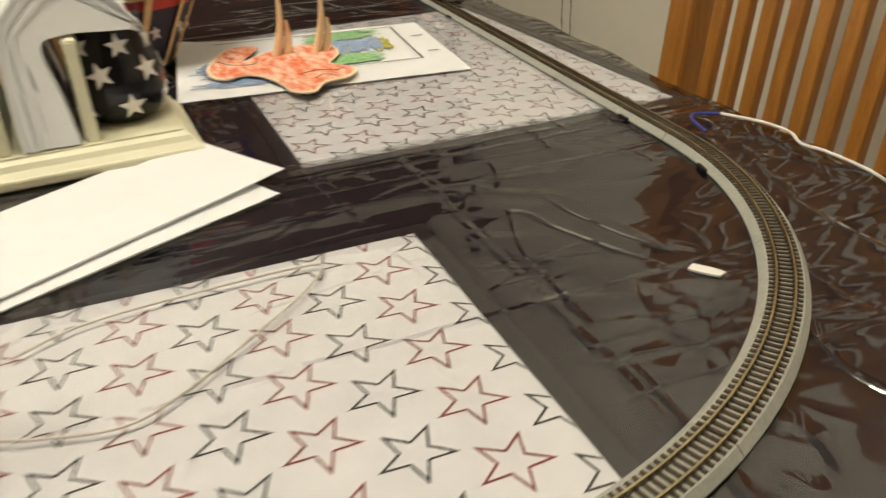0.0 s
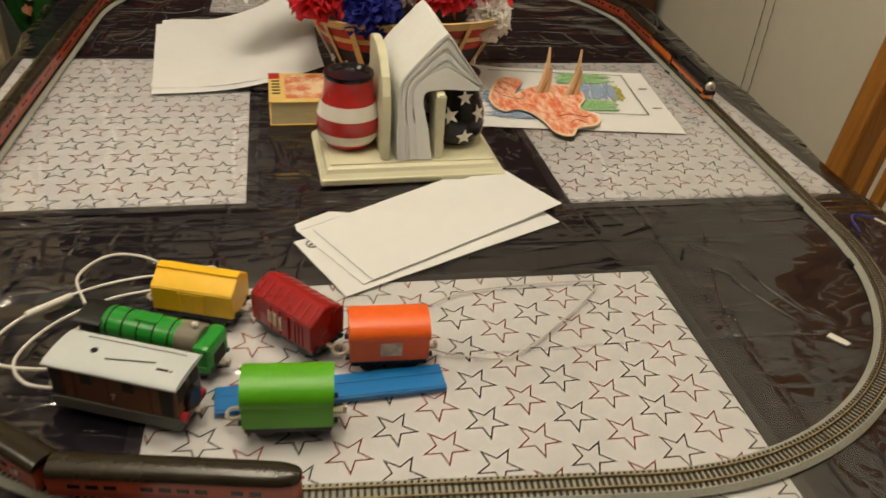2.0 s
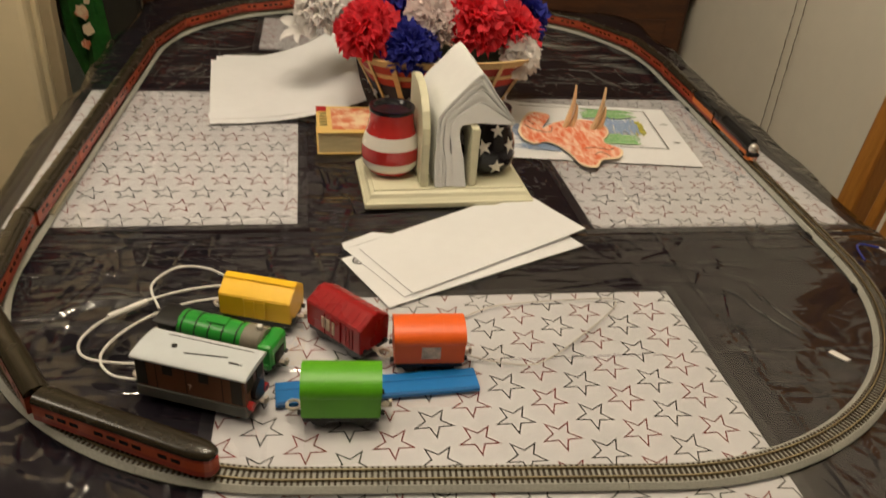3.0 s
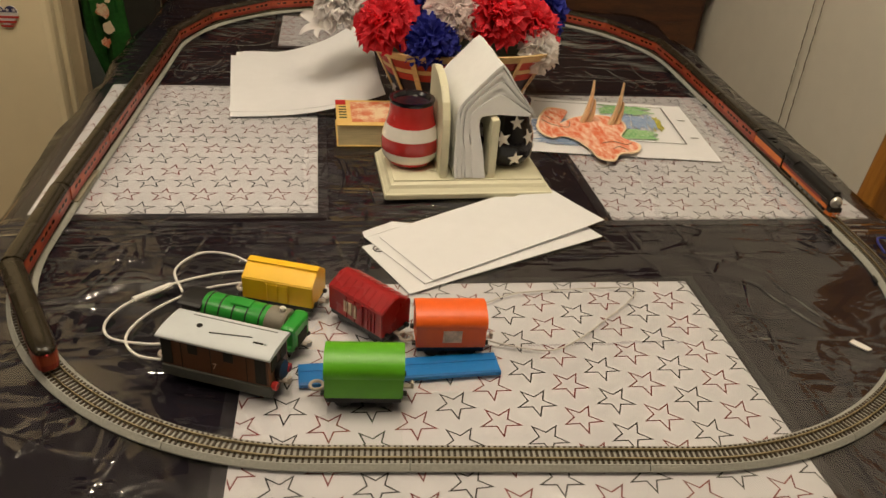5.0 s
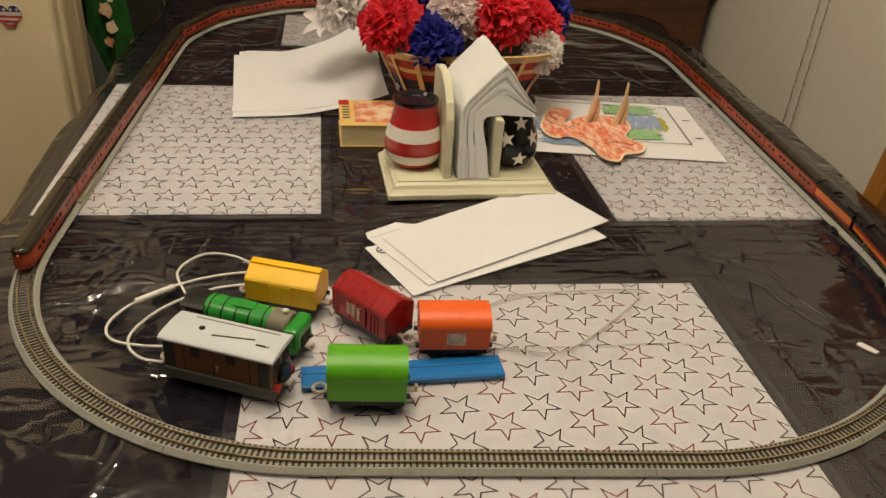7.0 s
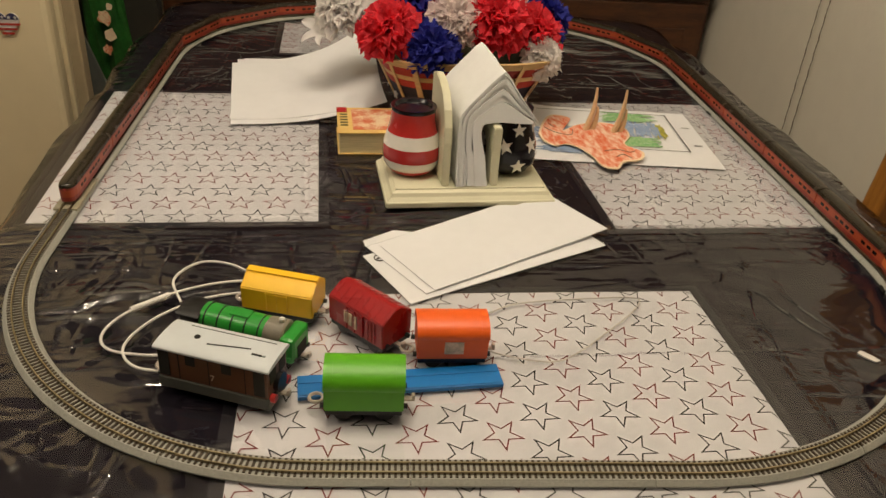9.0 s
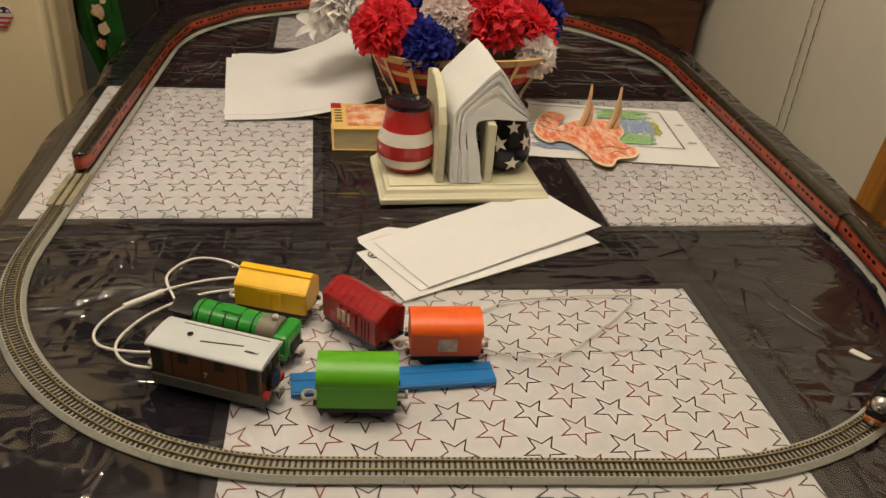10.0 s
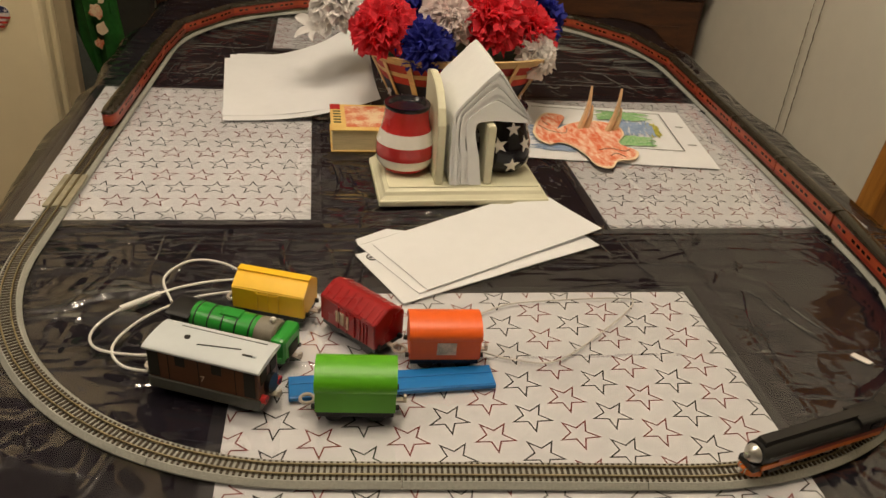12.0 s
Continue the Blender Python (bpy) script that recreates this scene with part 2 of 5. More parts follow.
M = {
    "cloth": material("navy_tablecloth", (0.011, 0.008, 0.015), 0.9, vary=0.3, scale=30, spec=0.15),
    "film": film_material(),
    "paper": material("white_paper", (0.86, 0.87, 0.90), 0.8, vary=0.03, thin=0.2, scale=8, bump=0.00015, bump_scale=60),
    "mat_paper": material("placemat_paper", (0.62, 0.61, 0.63), 0.6, vary=0.06, scale=6),
    "laminate": material("laminate_margin", (0.015, 0.012, 0.018), 0.4, vary=0.2, scale=20),
    "ink_black": material("black_ink", (0.02, 0.018, 0.02), 0.6, vary=0.3, scale=80),
    "ink_red": material("maroon_ink", (0.20, 0.028, 0.028), 0.6, vary=0.4, scale=80),
    "ballast": material("grey_ballast", (0.36, 0.36, 0.32), 0.75, colour2=(0.28, 0.28, 0.25), scale=500, bump=0.0004, bump_scale=1500),
    "tie": material("brown_tie", (0.045, 0.028, 0.012), 0.6, vary=0.4, scale=300, random_vary=0.2),
    "rail": material("nickel_rail", (0.40, 0.34, 0.21), 0.38, metal=1.0, vary=0.25, scale=60),
    "deck": material("crossing_deck", (0.30, 0.27, 0.19), 0.6, vary=0.3, scale=80),
    "car_red": material("daylight_red", (0.25, 0.030, 0.015), 0.35, vary=0.15, scale=60),
    "car_orange": material("daylight_orange", (0.37, 0.066, 0.021), 0.32, vary=0.12, scale=60),
    "loco_orange": material("engine_orange", (0.62, 0.16, 0.025), 0.35, vary=0.12, scale=60),
    "car_roof": material("black_roof", (0.024, 0.018, 0.010), 0.26, vary=0.2, scale=40),
    "car_glass": material("dark_window", (0.012, 0.008, 0.008), 0.15, vary=0.2, scale=40),
    "black": material("black_plastic", (0.008, 0.0075, 0.0075), 0.4, vary=0.25, scale=60),
    "silver": material("silver_paint", (0.62, 0.61, 0.58), 0.32, metal=0.85, vary=0.15, scale=80),
    "steel": material("dull_steel", (0.35, 0.34, 0.32), 0.4, metal=1.0, vary=0.2, scale=80),
    "toy_green": material("bright_green_plastic", (0.10, 0.40, 0.010), 0.4, vary=0.06, scale=20),
    "toy_orange": material("orange_plastic", (0.86, 0.13, 0.014), 0.4, vary=0.06, scale=20),
    "toy_red": material("red_plastic", (0.33, 0.008, 0.010), 0.28, vary=0.08, scale=20),
    "toy_yellow": material("yellow_plastic", (0.92, 0.54, 0.014), 0.38, vary=0.06, scale=20),
    "toy_brown": material("brown_plastic", (0.115, 0.042, 0.013), 0.4, vary=0.15, scale=30),
    "toy_roof": material("pale_grey_plastic", (0.56, 0.60, 0.63), 0.42, vary=0.05, scale=20),
    "toy_blue": material("blue_plastic", (0.008, 0.17, 0.50), 0.4, vary=0.08, scale=20),
    "engine_green": material("engine_green_plastic", (0.025, 0.30, 0.035), 0.3, vary=0.1, scale=30),
    "smoke_grey": material("worn_grey_plastic", (0.20, 0.18, 0.14), 0.45, vary=0.2, scale=60),
    "buffer_red": material("buffer_red", (0.55, 0.03, 0.03), 0.4, vary=0.1),
    "coupler": material("cream_coupler", (0.46, 0.40, 0.34), 0.45, vary=0.12),
    "print_pale": material("worn_pale_print", (0.75, 0.55, 0.40), 0.6, vary=0.45, scale=120),
    "cable": material("white_cable", (0.72, 0.70, 0.67), 0.45, vary=0.06),
    "wire_grey": material("grey_wire", (0.55, 0.52, 0.48), 0.4, vary=0.1),
    "wire_blue": material("blue_wire", (0.03, 0.04, 0.30), 0.4, vary=0.1),
    "cream": material("cream_painted_wood", (0.68, 0.66, 0.49), 0.45, vary=0.05, scale=15, bump=0.0002, bump_scale=80, stretch=(1, 6, 6)),
    "napkin": material("white_napkin", (0.87, 0.88, 0.89), 0.95, vary=0.03, thin=0.2, scale=60, bump=0.0003, bump_scale=500),
    "glaze_red": material("red_glaze", (0.52, 0.026, 0.026), 0.25, vary=0.08, scale=30, coat=0.6),
    "glaze_white": material("white_glaze", (0.82, 0.79, 0.74), 0.25, vary=0.05, scale=30, coat=0.6),
    "glaze_black": material("navy_black_glaze", (0.006, 0.005, 0.009), 0.22, vary=0.2, scale=30, coat=0.15, spec=0.35),
    "book_page": material("yellowed_pages", (0.70, 0.60, 0.36), 0.8, vary=0.25, scale=40, stretch=(1, 1, 30)),
    "book_yellow": material("yellow_cover", (0.74, 0.56, 0.20), 0.4, colour2=(0.70, 0.42, 0.12), scale=40),
    "book_red": material("red_cover_art", (0.60, 0.14, 0.06), 0.4, colour2=(0.78, 0.62, 0.42), scale=45, low=0.42, high=0.56),
    "wicker": material("blond_splint", (0.66, 0.47, 0.22), 0.6, vary=0.2, scale=60, stretch=(1, 1, 4)),
    "wicker_red": material("red_splint", (0.42, 0.03, 0.02), 0.6, vary=0.2, scale=60),
    "wicker_navy": material("navy_splint", (0.016, 0.018, 0.04), 0.6, vary=0.2, scale=60),
    "petal_red": material("red_petal", (0.90, 0.050, 0.080), 0.75, vary=0.3, scale=60, thin=0.45),
    "petal_white": material("white_petal", (0.88, 0.85, 0.84), 0.75, vary=0.06, scale=60, thin=0.45),
    "petal_pink": material("pale_pink_petal", (0.86, 0.76, 0.75), 0.75, vary=0.1, scale=60, thin=0.45),
    "petal_blue": material("blue_petal", (0.030, 0.038, 0.36), 0.75, vary=0.3, scale=60, thin=0.45),
    "leaf": material("dark_leaf", (0.02, 0.05, 0.015), 0.6, vary=0.3, scale=60),
    "lily_throat": material("green_throat", (0.45, 0.42, 0.16), 0.7, vary=0.2, scale=60),
    "crayon_blue": material("blue_crayon", (0.12, 0.22, 0.45), 0.8, colour2=(0.42, 0.50, 0.62), scale=120, stretch=(1, 5, 1)),
    "crayon_green": material("green_crayon", (0.08, 0.34, 0.10), 0.8, colour2=(0.45, 0.62, 0.35), scale=120, stretch=(4, 1, 1)),
    "crayon_yellow": material("yellow_crayon", (0.70, 0.60, 0.06), 0.8, colour2=(0.20, 0.22, 0.05), scale=90),
    "crayon_orange": material("orange_crayon", (0.68, 0.14, 0.05), 0.8, colour2=(0.82, 0.58, 0.44), scale=70, stretch=(2.6, 1, 1), low=0.40, high=0.58),
    "cutout_rim": material("peach_card", (0.84, 0.66, 0.46), 0.8, vary=0.1, scale=60),
    "pin_wood": material("birch_pin", (0.74, 0.52, 0.30), 0.65, vary=0.2, scale=60, stretch=(1, 1, 0.2)),
    "oak": material("golden_oak", (0.44, 0.195, 0.036), 0.4, colour2=(0.29, 0.112, 0.018), scale=18, stretch=(6, 6, 0.5), coat=0.2),
    "wall": material("cream_wall_paint", (0.82, 0.78, 0.67), 0.75, vary=0.04, scale=3, bump=0.0006, bump_scale=60),
    # dark tan for walls out of view, so they bounce less fill light
    "far_wall": material("dim_unseen_wall_tan", (0.26, 0.22, 0.16), 0.8, vary=0.06, scale=3),
    "ceiling": material("ceiling_paint", (0.66, 0.64, 0.58), 0.9, vary=0.03, scale=3),
    "floor": material("brown_floor", (0.20, 0.12, 0.06), 0.5, vary=0.3, scale=6, stretch=(1, 8, 1)),
    "hutch": material("dark_walnut", (0.095, 0.034, 0.012), 0.35, colour2=(0.04, 0.014, 0.006), scale=10, stretch=(1, 6, 6)),
    "fridge": material("almond_enamel", (0.74, 0.64, 0.43), 0.35, vary=0.04, scale=4, bump=0.0002, bump_scale=500),
    "trim": material("door_trim", (0.45, 0.37, 0.24), 0.5, vary=0.08, scale=10),
    "cord": material("brown_cord", (0.20, 0.16, 0.11), 0.8, vary=0.3, scale=300),
    "bag_green": material("green_bag", (0.02, 0.13, 0.02), 0.4, colour2=(0.006, 0.04, 0.006), scale=14),
    "board": material("grey_board", (0.10, 0.11, 0.10), 0.5, vary=0.2, scale=20),
    # near-black that stands for shade in openings, grooves and behind the bag
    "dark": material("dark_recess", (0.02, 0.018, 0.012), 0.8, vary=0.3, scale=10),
    "magnet_blue": material("magnet_navy", (0.03, 0.03, 0.10), 0.5, vary=0.1),
    "tape": material("white_tag", (0.72, 0.70, 0.68), 0.5, vary=0.08),
    "toy_skirt": material("grey_skirt", (0.075, 0.078, 0.068), 0.5, vary=0.2, scale=40),
}


# ---- building helpers ----
def part(name, bm, mat, parent=None, label="", smooth=False):
    me = bpy.data.meshes.new(name)
    bm.to_mesh(me)
    bm.free()
    for m in (mat if isinstance(mat, (list, tuple)) else [mat]):
        me.materials.append(M[m])
    if smooth:
        me.shade_smooth()
        me.set_sharp_from_angle(angle=radians(38))
    ob = new(name, me)
    if parent:
        ob.parent = parent
    if label:
        tagged(ob, label)
    return ob


def thing(name, label, category, m=None, group="", kind=""):
    ob = tagged(new(name), label, category, group, kind)
    if m is not None:
        ob.matrix_world = m
    return ob


def add_box(bm, x0, x1, y0, y1, z0, z1, bevel=0.0, mat=0):
    vs = [bm.verts.new((x, y, z)) for z in (z0, z1) for y in (y0, y1) for x in (x0, x1)]
    fs = [bm.faces.new([vs[i] for i in q]) for q in ((0, 2, 3, 1), (4, 5, 7, 6), (0, 1, 5, 4), (2, 6, 7, 3), (0, 4, 6, 2), (1, 3, 7, 5))]
    for f in fs:
        f.material_index = mat
    if bevel:
        es = list({e for f in fs for e in f.edges})
        bmesh.ops.bevel(bm, geom=es, offset=bevel, segments=2, affect="EDGES", profile=0.5)
    return bm


def box(x0, x1, y0, y1, z0, z1, bevel=0.0):
    return add_box(bmesh.new(), x0, x1, y0, y1, z0, z1, bevel)


def add_prism(bm, pts, z0, z1, m=Matrix(), mat=0):
    """A flat outline drawn up from z0 to z1, then turned by m."""
    lo = [bm.verts.new(m @ Vector((x, y, z0))) for x, y in pts]
    hi = [bm.verts.new(m @ Vector((x, y, z1))) for x, y in pts]
    n = len(pts)
    fs = [bm.faces.new(hi), bm.faces.new(lo[::-1])]
    fs += [bm.faces.new((lo[i], lo[(i + 1) % n], hi[(i + 1) % n], hi[i])) for i in range(n)]
    for f in fs:
        f.material_index = mat
    return bm


def prism(pts, z0, z1, m=Matrix()):
    bm = add_prism(bmesh.new(), pts, z0, z1, m)
    bmesh.ops.recalc_face_normals(bm, faces=bm.faces)
    return bm


def add_lathe(bm, profile, n=32, m=Matrix(), mat=0):
    rings = [[bm.verts.new(m @ Vector((r * math.cos(2 * math.pi * k / n), r * math.sin(2 * math.pi * k / n), z))) for k in range(n)] for r, z in profile]
    for a, b in zip(rings, rings[1:]):
        for k in range(n):
            bm.faces.new((a[k], a[(k + 1) % n], b[(k + 1) % n], b[k])).material_index = mat
    bm.faces.new(rings[0][::-1]).material_index = mat
    bm.faces.new(rings[-1]).material_index = mat
    return bm


def lathe(profile, n=32, m=Matrix()):
    return add_lathe(bmesh.new(), profile, n, m)


def add_cyl(bm, a, b, r, n=12, r2=None, mat=0):
    a, b = Vector(a), Vector(b)
    m = Matrix.Translation(a) @ (b - a).to_track_quat("Z", "Y").to_matrix().to_4x4()
    return add_lathe(bm, [(r, 0), (r if r2 is None else r2, (b - a).length)], n, m, mat)


def cyl(a, b, r, n=12, r2=None):
    return add_cyl(bmesh.new(), a, b, r, n, r2)


def add_tube(bm, pts, r, n=8):
    """A round cord along points."""
    pts = [Vector(p) for p in pts]
    rings = []
    for i, p in enumerate(pts):
        d = (pts[min(i + 1, len(pts) - 1)] - pts[max(i - 1, 0)]).normalized()
        u = d.cross(Vector((0, 0, 1)))
        u = u.normalized() if u.length > 1e-4 else Vector((1, 0, 0))
        w = u.cross(d)
        rings.append([bm.verts.new(p + r * (math.cos(2 * math.pi * k / n) * u + math.sin(2 * math.pi * k / n) * w)) for k in range(n)])
    for a, b in zip(rings, rings[1:]):
        for k in range(n):
            bm.faces.new((a[k], b[k], b[(k + 1) % n], a[(k + 1) % n]))
    bm.faces.new(rings[0])
    bm.faces.new(rings[-1][::-1])
    return bm


def smooth_line(pts, n=8):
    """Points on a soft curve through the given ones."""
    p = [Vector(q) for q in pts]
    p = [2 * p[0] - p[1]] + p + [2 * p[-1] - p[-2]]
    out = []
    for i in range(1, len(p) - 2):
        for k in range(n):
            t = k / n
            out.append(0.5 * (2 * p[i] + (p[i + 1] - p[i - 1]) * t + (2 * p[i - 1] - 5 * p[i] + 4 * p[i + 1] - p[i + 2]) * t * t
                              + (3 * p[i] - p[i - 1] - 3 * p[i + 1] + p[i + 2]) * t ** 3))
    return out + [p[-2]]


def star_points(r, inner=0.42, turn=0.0):
    return [((r if k % 2 == 0 else r * inner) * math.sin(math.pi * k / 5 + turn), (r if k % 2 == 0 else r * inner) * math.cos(math.pi * k / 5 + turn)) for k in range(10)]


# ---- room ----
def room():
    def wall(name, bm, mat="wall"):
        return tagged(part(name, bm, mat), kind="structure")
    tagged(wall("floor", box(-2.6, WALL_X, -2.6, 2.3, FLOOR_Z - 0.1, FLOOR_Z), "floor"), "brown wooden floor under the table", "floor")
    tagged(wall("ceiling", box(-2.6, WALL_X, -2.6, 2.3, 1.65, 1.75), "ceiling"), "plain off-white ceiling", "ceiling")
    tagged(wall("wall_east", box(WALL_X, WALL_X + 0.1, -2.6, 2.3, FLOOR_Z, 1.65)), "cream painted wall behind the chair", "wall")
    tagged(wall("wall_north", box(-2.6, WALL_X, 2.3, 2.4, FLOOR_Z, 1.65)), "cream painted wall behind the dark hutch", "wall")
    # added out of view to close the room; dark to hold back bounce
    tagged(wall("wall_west", box(-2.7, -2.6, -2.6, 2.3, FLOOR_Z, 1.65), "far_wall"), "unseen wall beyond the refrigerator, tan kept dark to cut bounced light", "wall")
    tagged(wall("wall_south", box(-2.6, WALL_X, -2.7, -2.6, FLOOR_Z, 1.65), "far_wall"), "unseen wall facing the table end, tan kept dark to cut bounced light", "wall")


def table():
    t = thing("dining_table", "long dining table under a dark cloth and clear plastic", "table", pose(0, 0, 0))
    outline = table_outline()
    part("tabletop", prism(outline, -0.045, -0.009), "oak", t)
    for x, y in ((-0.62, -0.2), (0.24, -0.2), (-0.62, 1.45), (0.28, 1.45)):
        part("leg", cyl((x, y, FLOOR_Z), (x, y, -0.045), 0.028, 16, 0.036), "oak", t)


def table_outline(grow=0.0, n=10):
    """Four-sided table with rounded corners, counter-clockwise."""
    cs = [(-0.710, -0.38), (0.280, -0.38), (0.370, 1.53), (-0.696, 1.56)]
    out = []
    r = 0.10
    for i, (x, y) in enumerate(cs):
        sx, sy = (-1 if x < -0.2 else 1), (-1 if y < 0.6 else 1)
        cx, cy = x - sx * r, y - sy * r
        a0 = {(-1, -1): 180, (1, -1): 270, (1, 1): 0, (-1, 1): 90}[(sx, sy)]
        for k in range(n + 1):
            a = radians(a0 + 90 * k / n)
            out.append((cx + (r + grow) * math.cos(a), cy + (r + grow) * math.sin(a)))
    return out


def cover(name, mat, grow, top, drop, crumple, label, category, flare):
    """A cover lying on the table, its edge rounded over and hanging down with folds."""
    bm = bmesh.new()
    levels = [(-0.03, 0.0), (-0.012, 0.0), (0.0, -0.003), (0.006, -0.010), (0.009, -0.022)] + [(0.010 + flare * k, -0.022 - drop * k / 6) for k in range(1, 7)]
    # even spacing round the edge
    pts = table_outline(grow, 15)
    base = []
    for a, b in zip(pts, pts[1:] + pts[:1]):
        k = max(1, int(math.hypot(b[0] - a[0], b[1] - a[1]) / 0.02))
        base += [(a[0] + (b[0] - a[0]) * j / k, a[1] + (b[1] - a[1]) * j / k) for j in range(k)]
    m = len(base)
    vr = []
    for li, (g, dz) in enumerate(levels):
        row = []
        for j, (x, y) in enumerate(base):
            nx, ny = x + 0.2, y - 0.6
            # outward direction of the rectangle's nearest side
            d = Vector((nx / 0.53, ny / 0.98, 0))
            o = Vector((math.copysign(1, nx), 0, 0)) if abs(d.x) > abs(d.y) else Vector((0, math.copysign(1, ny), 0))
            w = noise.noise(Vector((x * 9, y * 9, li * 0.25))) * crumple * (0.25 + li / 4)
            row.append(bm.verts.new((x + o.x * (g + w), y + o.y * (g + w), top + dz + w * 0.5 * (li > 0))))
        vr.append(row)
    for a, b in zip(vr, vr[1:]):
        for j in range(m):
            bm.faces.new((a[j], b[j], b[(j + 1) % m], a[(j + 1) % m]))
    bm.faces.new(vr[0])
    bmesh.ops.recalc_face_normals(bm, faces=bm.faces)
    ob = part(name, bm, mat, smooth=True)
    tagged(ob, label, category)
    return ob


# ---- placemats ----
def placemat(x0, x1, y0, y1, turn, quarter, apex, label, lattice, g=0.012):
    """A laminated paper mat printed with star outlines; quarter: the sheet lies turned by a right angle;
    lattice: where the print's middle star lies on the sheet, and the steps of the print."""
    lx, ly, sx, sy = lattice
    w, h = x1 - x0, y1 - y0
    mat = thing("placemat", label, "placemat", pose((x0 + x1) / 2, (y0 + y1) / 2, MAT_Z, 0, 0, turn), group="placemats")
    part("laminate", box(-w / 2 - g, w / 2 + g, -h / 2 - g, h / 2 + g, -0.0008, 0.0), "laminate", mat, "clear laminate margin over the dark cloth")
    part("sheet", box(-w / 2, w / 2, -h / 2, h / 2, 0.0001, 0.0006), "mat_paper", mat, "white paper printed with star outlines")
    for ink, ox, oy in (("ink_black", 0, 0), ("ink_red", sx / 2, sy / 2)):
        whole = None
        for i in range(-9, 10):
            for j in range(-14, 15):
                cx, cy = sx * i + ox, sy * j + oy
                if quarter:
                    cx, cy = -cy, cx
                cx, cy = cx + lx, cy + ly
                if abs(cx) > w / 2 + 0.012 or abs(cy) > h / 2 + 0.012:
                    continue
                inside = abs(cx) < w / 2 - 0.018 and abs(cy) < h / 2 - 0.018
                turn_star = random.uniform(-4, 4)
                if inside and whole is not None:
                    star = new("printed_star", whole.data)
                    star.parent = mat
                    star.matrix_basis = pose(cx, cy, 0, 0, 0, turn_star)
                elif inside:
                    bm = bmesh.new()
                    add_star_outline(bm, 0, 0, 0.0166, 0.00105, 1, 1, apex)
                    whole = part("printed_star", bm, ink, mat)
                    whole.matrix_basis = pose(cx, cy, 0, 0, 0, turn_star)
                else:
                    bm = bmesh.new()
                    add_star_outline(bm, cx, cy, 0.0166, 0.00105, w / 2 - 0.0005, h / 2 - 0.0005, apex + radians(turn_star))
                    if bm.faces:
                        part("printed_star", bm, ink, mat)
    return mat


def add_star_outline(bm, cx, cy, r, half, wx, wy, turn):
    """A printed star outline, cut off at the sheet's edge."""
    pts = star_points(r, 0.40, turn)
    lo = [(cx + x * (1 - half * 2.2 / r), cy + y * (1 - half * 2.2 / r)) for x, y in pts]
    hi = [(cx + x * (1 + half * 1.2 / r), cy + y * (1 + half * 1.2 / r)) for x, y in pts]
    for k in range(10):
        q = [lo[k], hi[k], hi[(k + 1) % 10], lo[(k + 1) % 10]]
        q = clip(q, wx, wy)
        if len(q) >= 3:
            f = bm.faces.new([bm.verts.new((x, y, 0.0008)) for x, y in q])
            f.normal_update()
            if f.normal.z < 0:
                f.normal_flip()


def clip(poly, wx, wy):
    for axis, lim in ((0, wx), (0, -wx), (1, wy), (1, -wy)):
        s = 1 if lim > 0 else -1
        out = []
        for a, b in zip(poly, poly[1:] + poly[:1]):
            ia, ib = s * a[axis] <= s * lim, s * b[axis] <= s * lim
            if ia:
                out.append(a)
            if ia != ib:
                t = (lim - a[axis]) / (b[axis] - a[axis])
                out.append((a[0] + (b[0] - a[0]) * t, a[1] + (b[1] - a[1]) * t))
        poly = out
        if not poly:
            break
    return poly


# ---- the railway ----
def track_line():
    """Centre line of the track: a four-sided loop with round corners, clockwise from the near right corner."""
    cs = [Vector(c) for c in TRACK_CORNERS]
    ends = []
    for i, p in enumerate(cs):
        r = TRACK_RADII[i]
        u, v = (cs[i - 1] - p).normalized(), (cs[(i + 1) % 4] - p).normalized()
        half = u.angle(v) / 2
        ends.append((p + u * r / math.tan(half), p + v * r / math.tan(half), p + (u + v).normalized() * r / math.sin(half)))
    pts = []
    for i, (a, b, c) in enumerate(ends):
        r = TRACK_RADII[i]
        a0, a1 = math.atan2(*(a - c).yx), math.atan2(*(b - c).yx)
        da = (a1 - a0 + math.pi) % (2 * math.pi) - math.pi
        pts += [c + r * Vector((math.cos(a0 + da * k / 48), math.sin(a0 + da * k / 48))) for k in range(49)]
        e = ends[(i + 1) % 4][0]
        pts += [b + (e - b) * k / 30 for k in range(1, 30)]
    pts.append(pts[0])
    x, y = np.array([p.x for p in pts]), np.array([p.y for p in pts])
    s = np.concatenate(([0], np.cumsum(np.hypot(np.diff(x), np.diff(y)))))
    return s, x, y


LINE = track_line()
LOOP = float(LINE[0][-1])


def on_track(s):
    s = s % LOOP
    return Vector((float(np.interp(s, LINE[0], LINE[1])), float(np.interp(s, LINE[0], LINE[2])), 0))


def along(s):
    return (on_track(s + 0.002) - on_track(s - 0.002)).normalized()


def sweep(bm, s0, s1, profile, step=0.012, closed=True):
    n = max(2, int(abs(s1 - s0) / step) + 1)
    rows = []
    for k in range(n + 1):
        s = s0 + (s1 - s0) * k / n
        p, d = on_track(s), along(s)
        side = Vector((-d.y, d.x, 0))
        rows.append([bm.verts.new(p + side * u + Vector((0, 0, z))) for u, z in profile])
    m = len(profile)
    for a, b in zip(rows, rows[1:]):
        for j in range(m if closed else m - 1):
            bm.faces.new((a[j], b[j], b[(j + 1) % m], a[(j + 1) % m]))
    bm.faces.new(rows[0])
    bm.faces.new(rows[-1][::-1])
    bmesh.ops.recalc_face_normals(bm, faces=bm.faces)
    return bm


RAIL_TOP = 0.0072


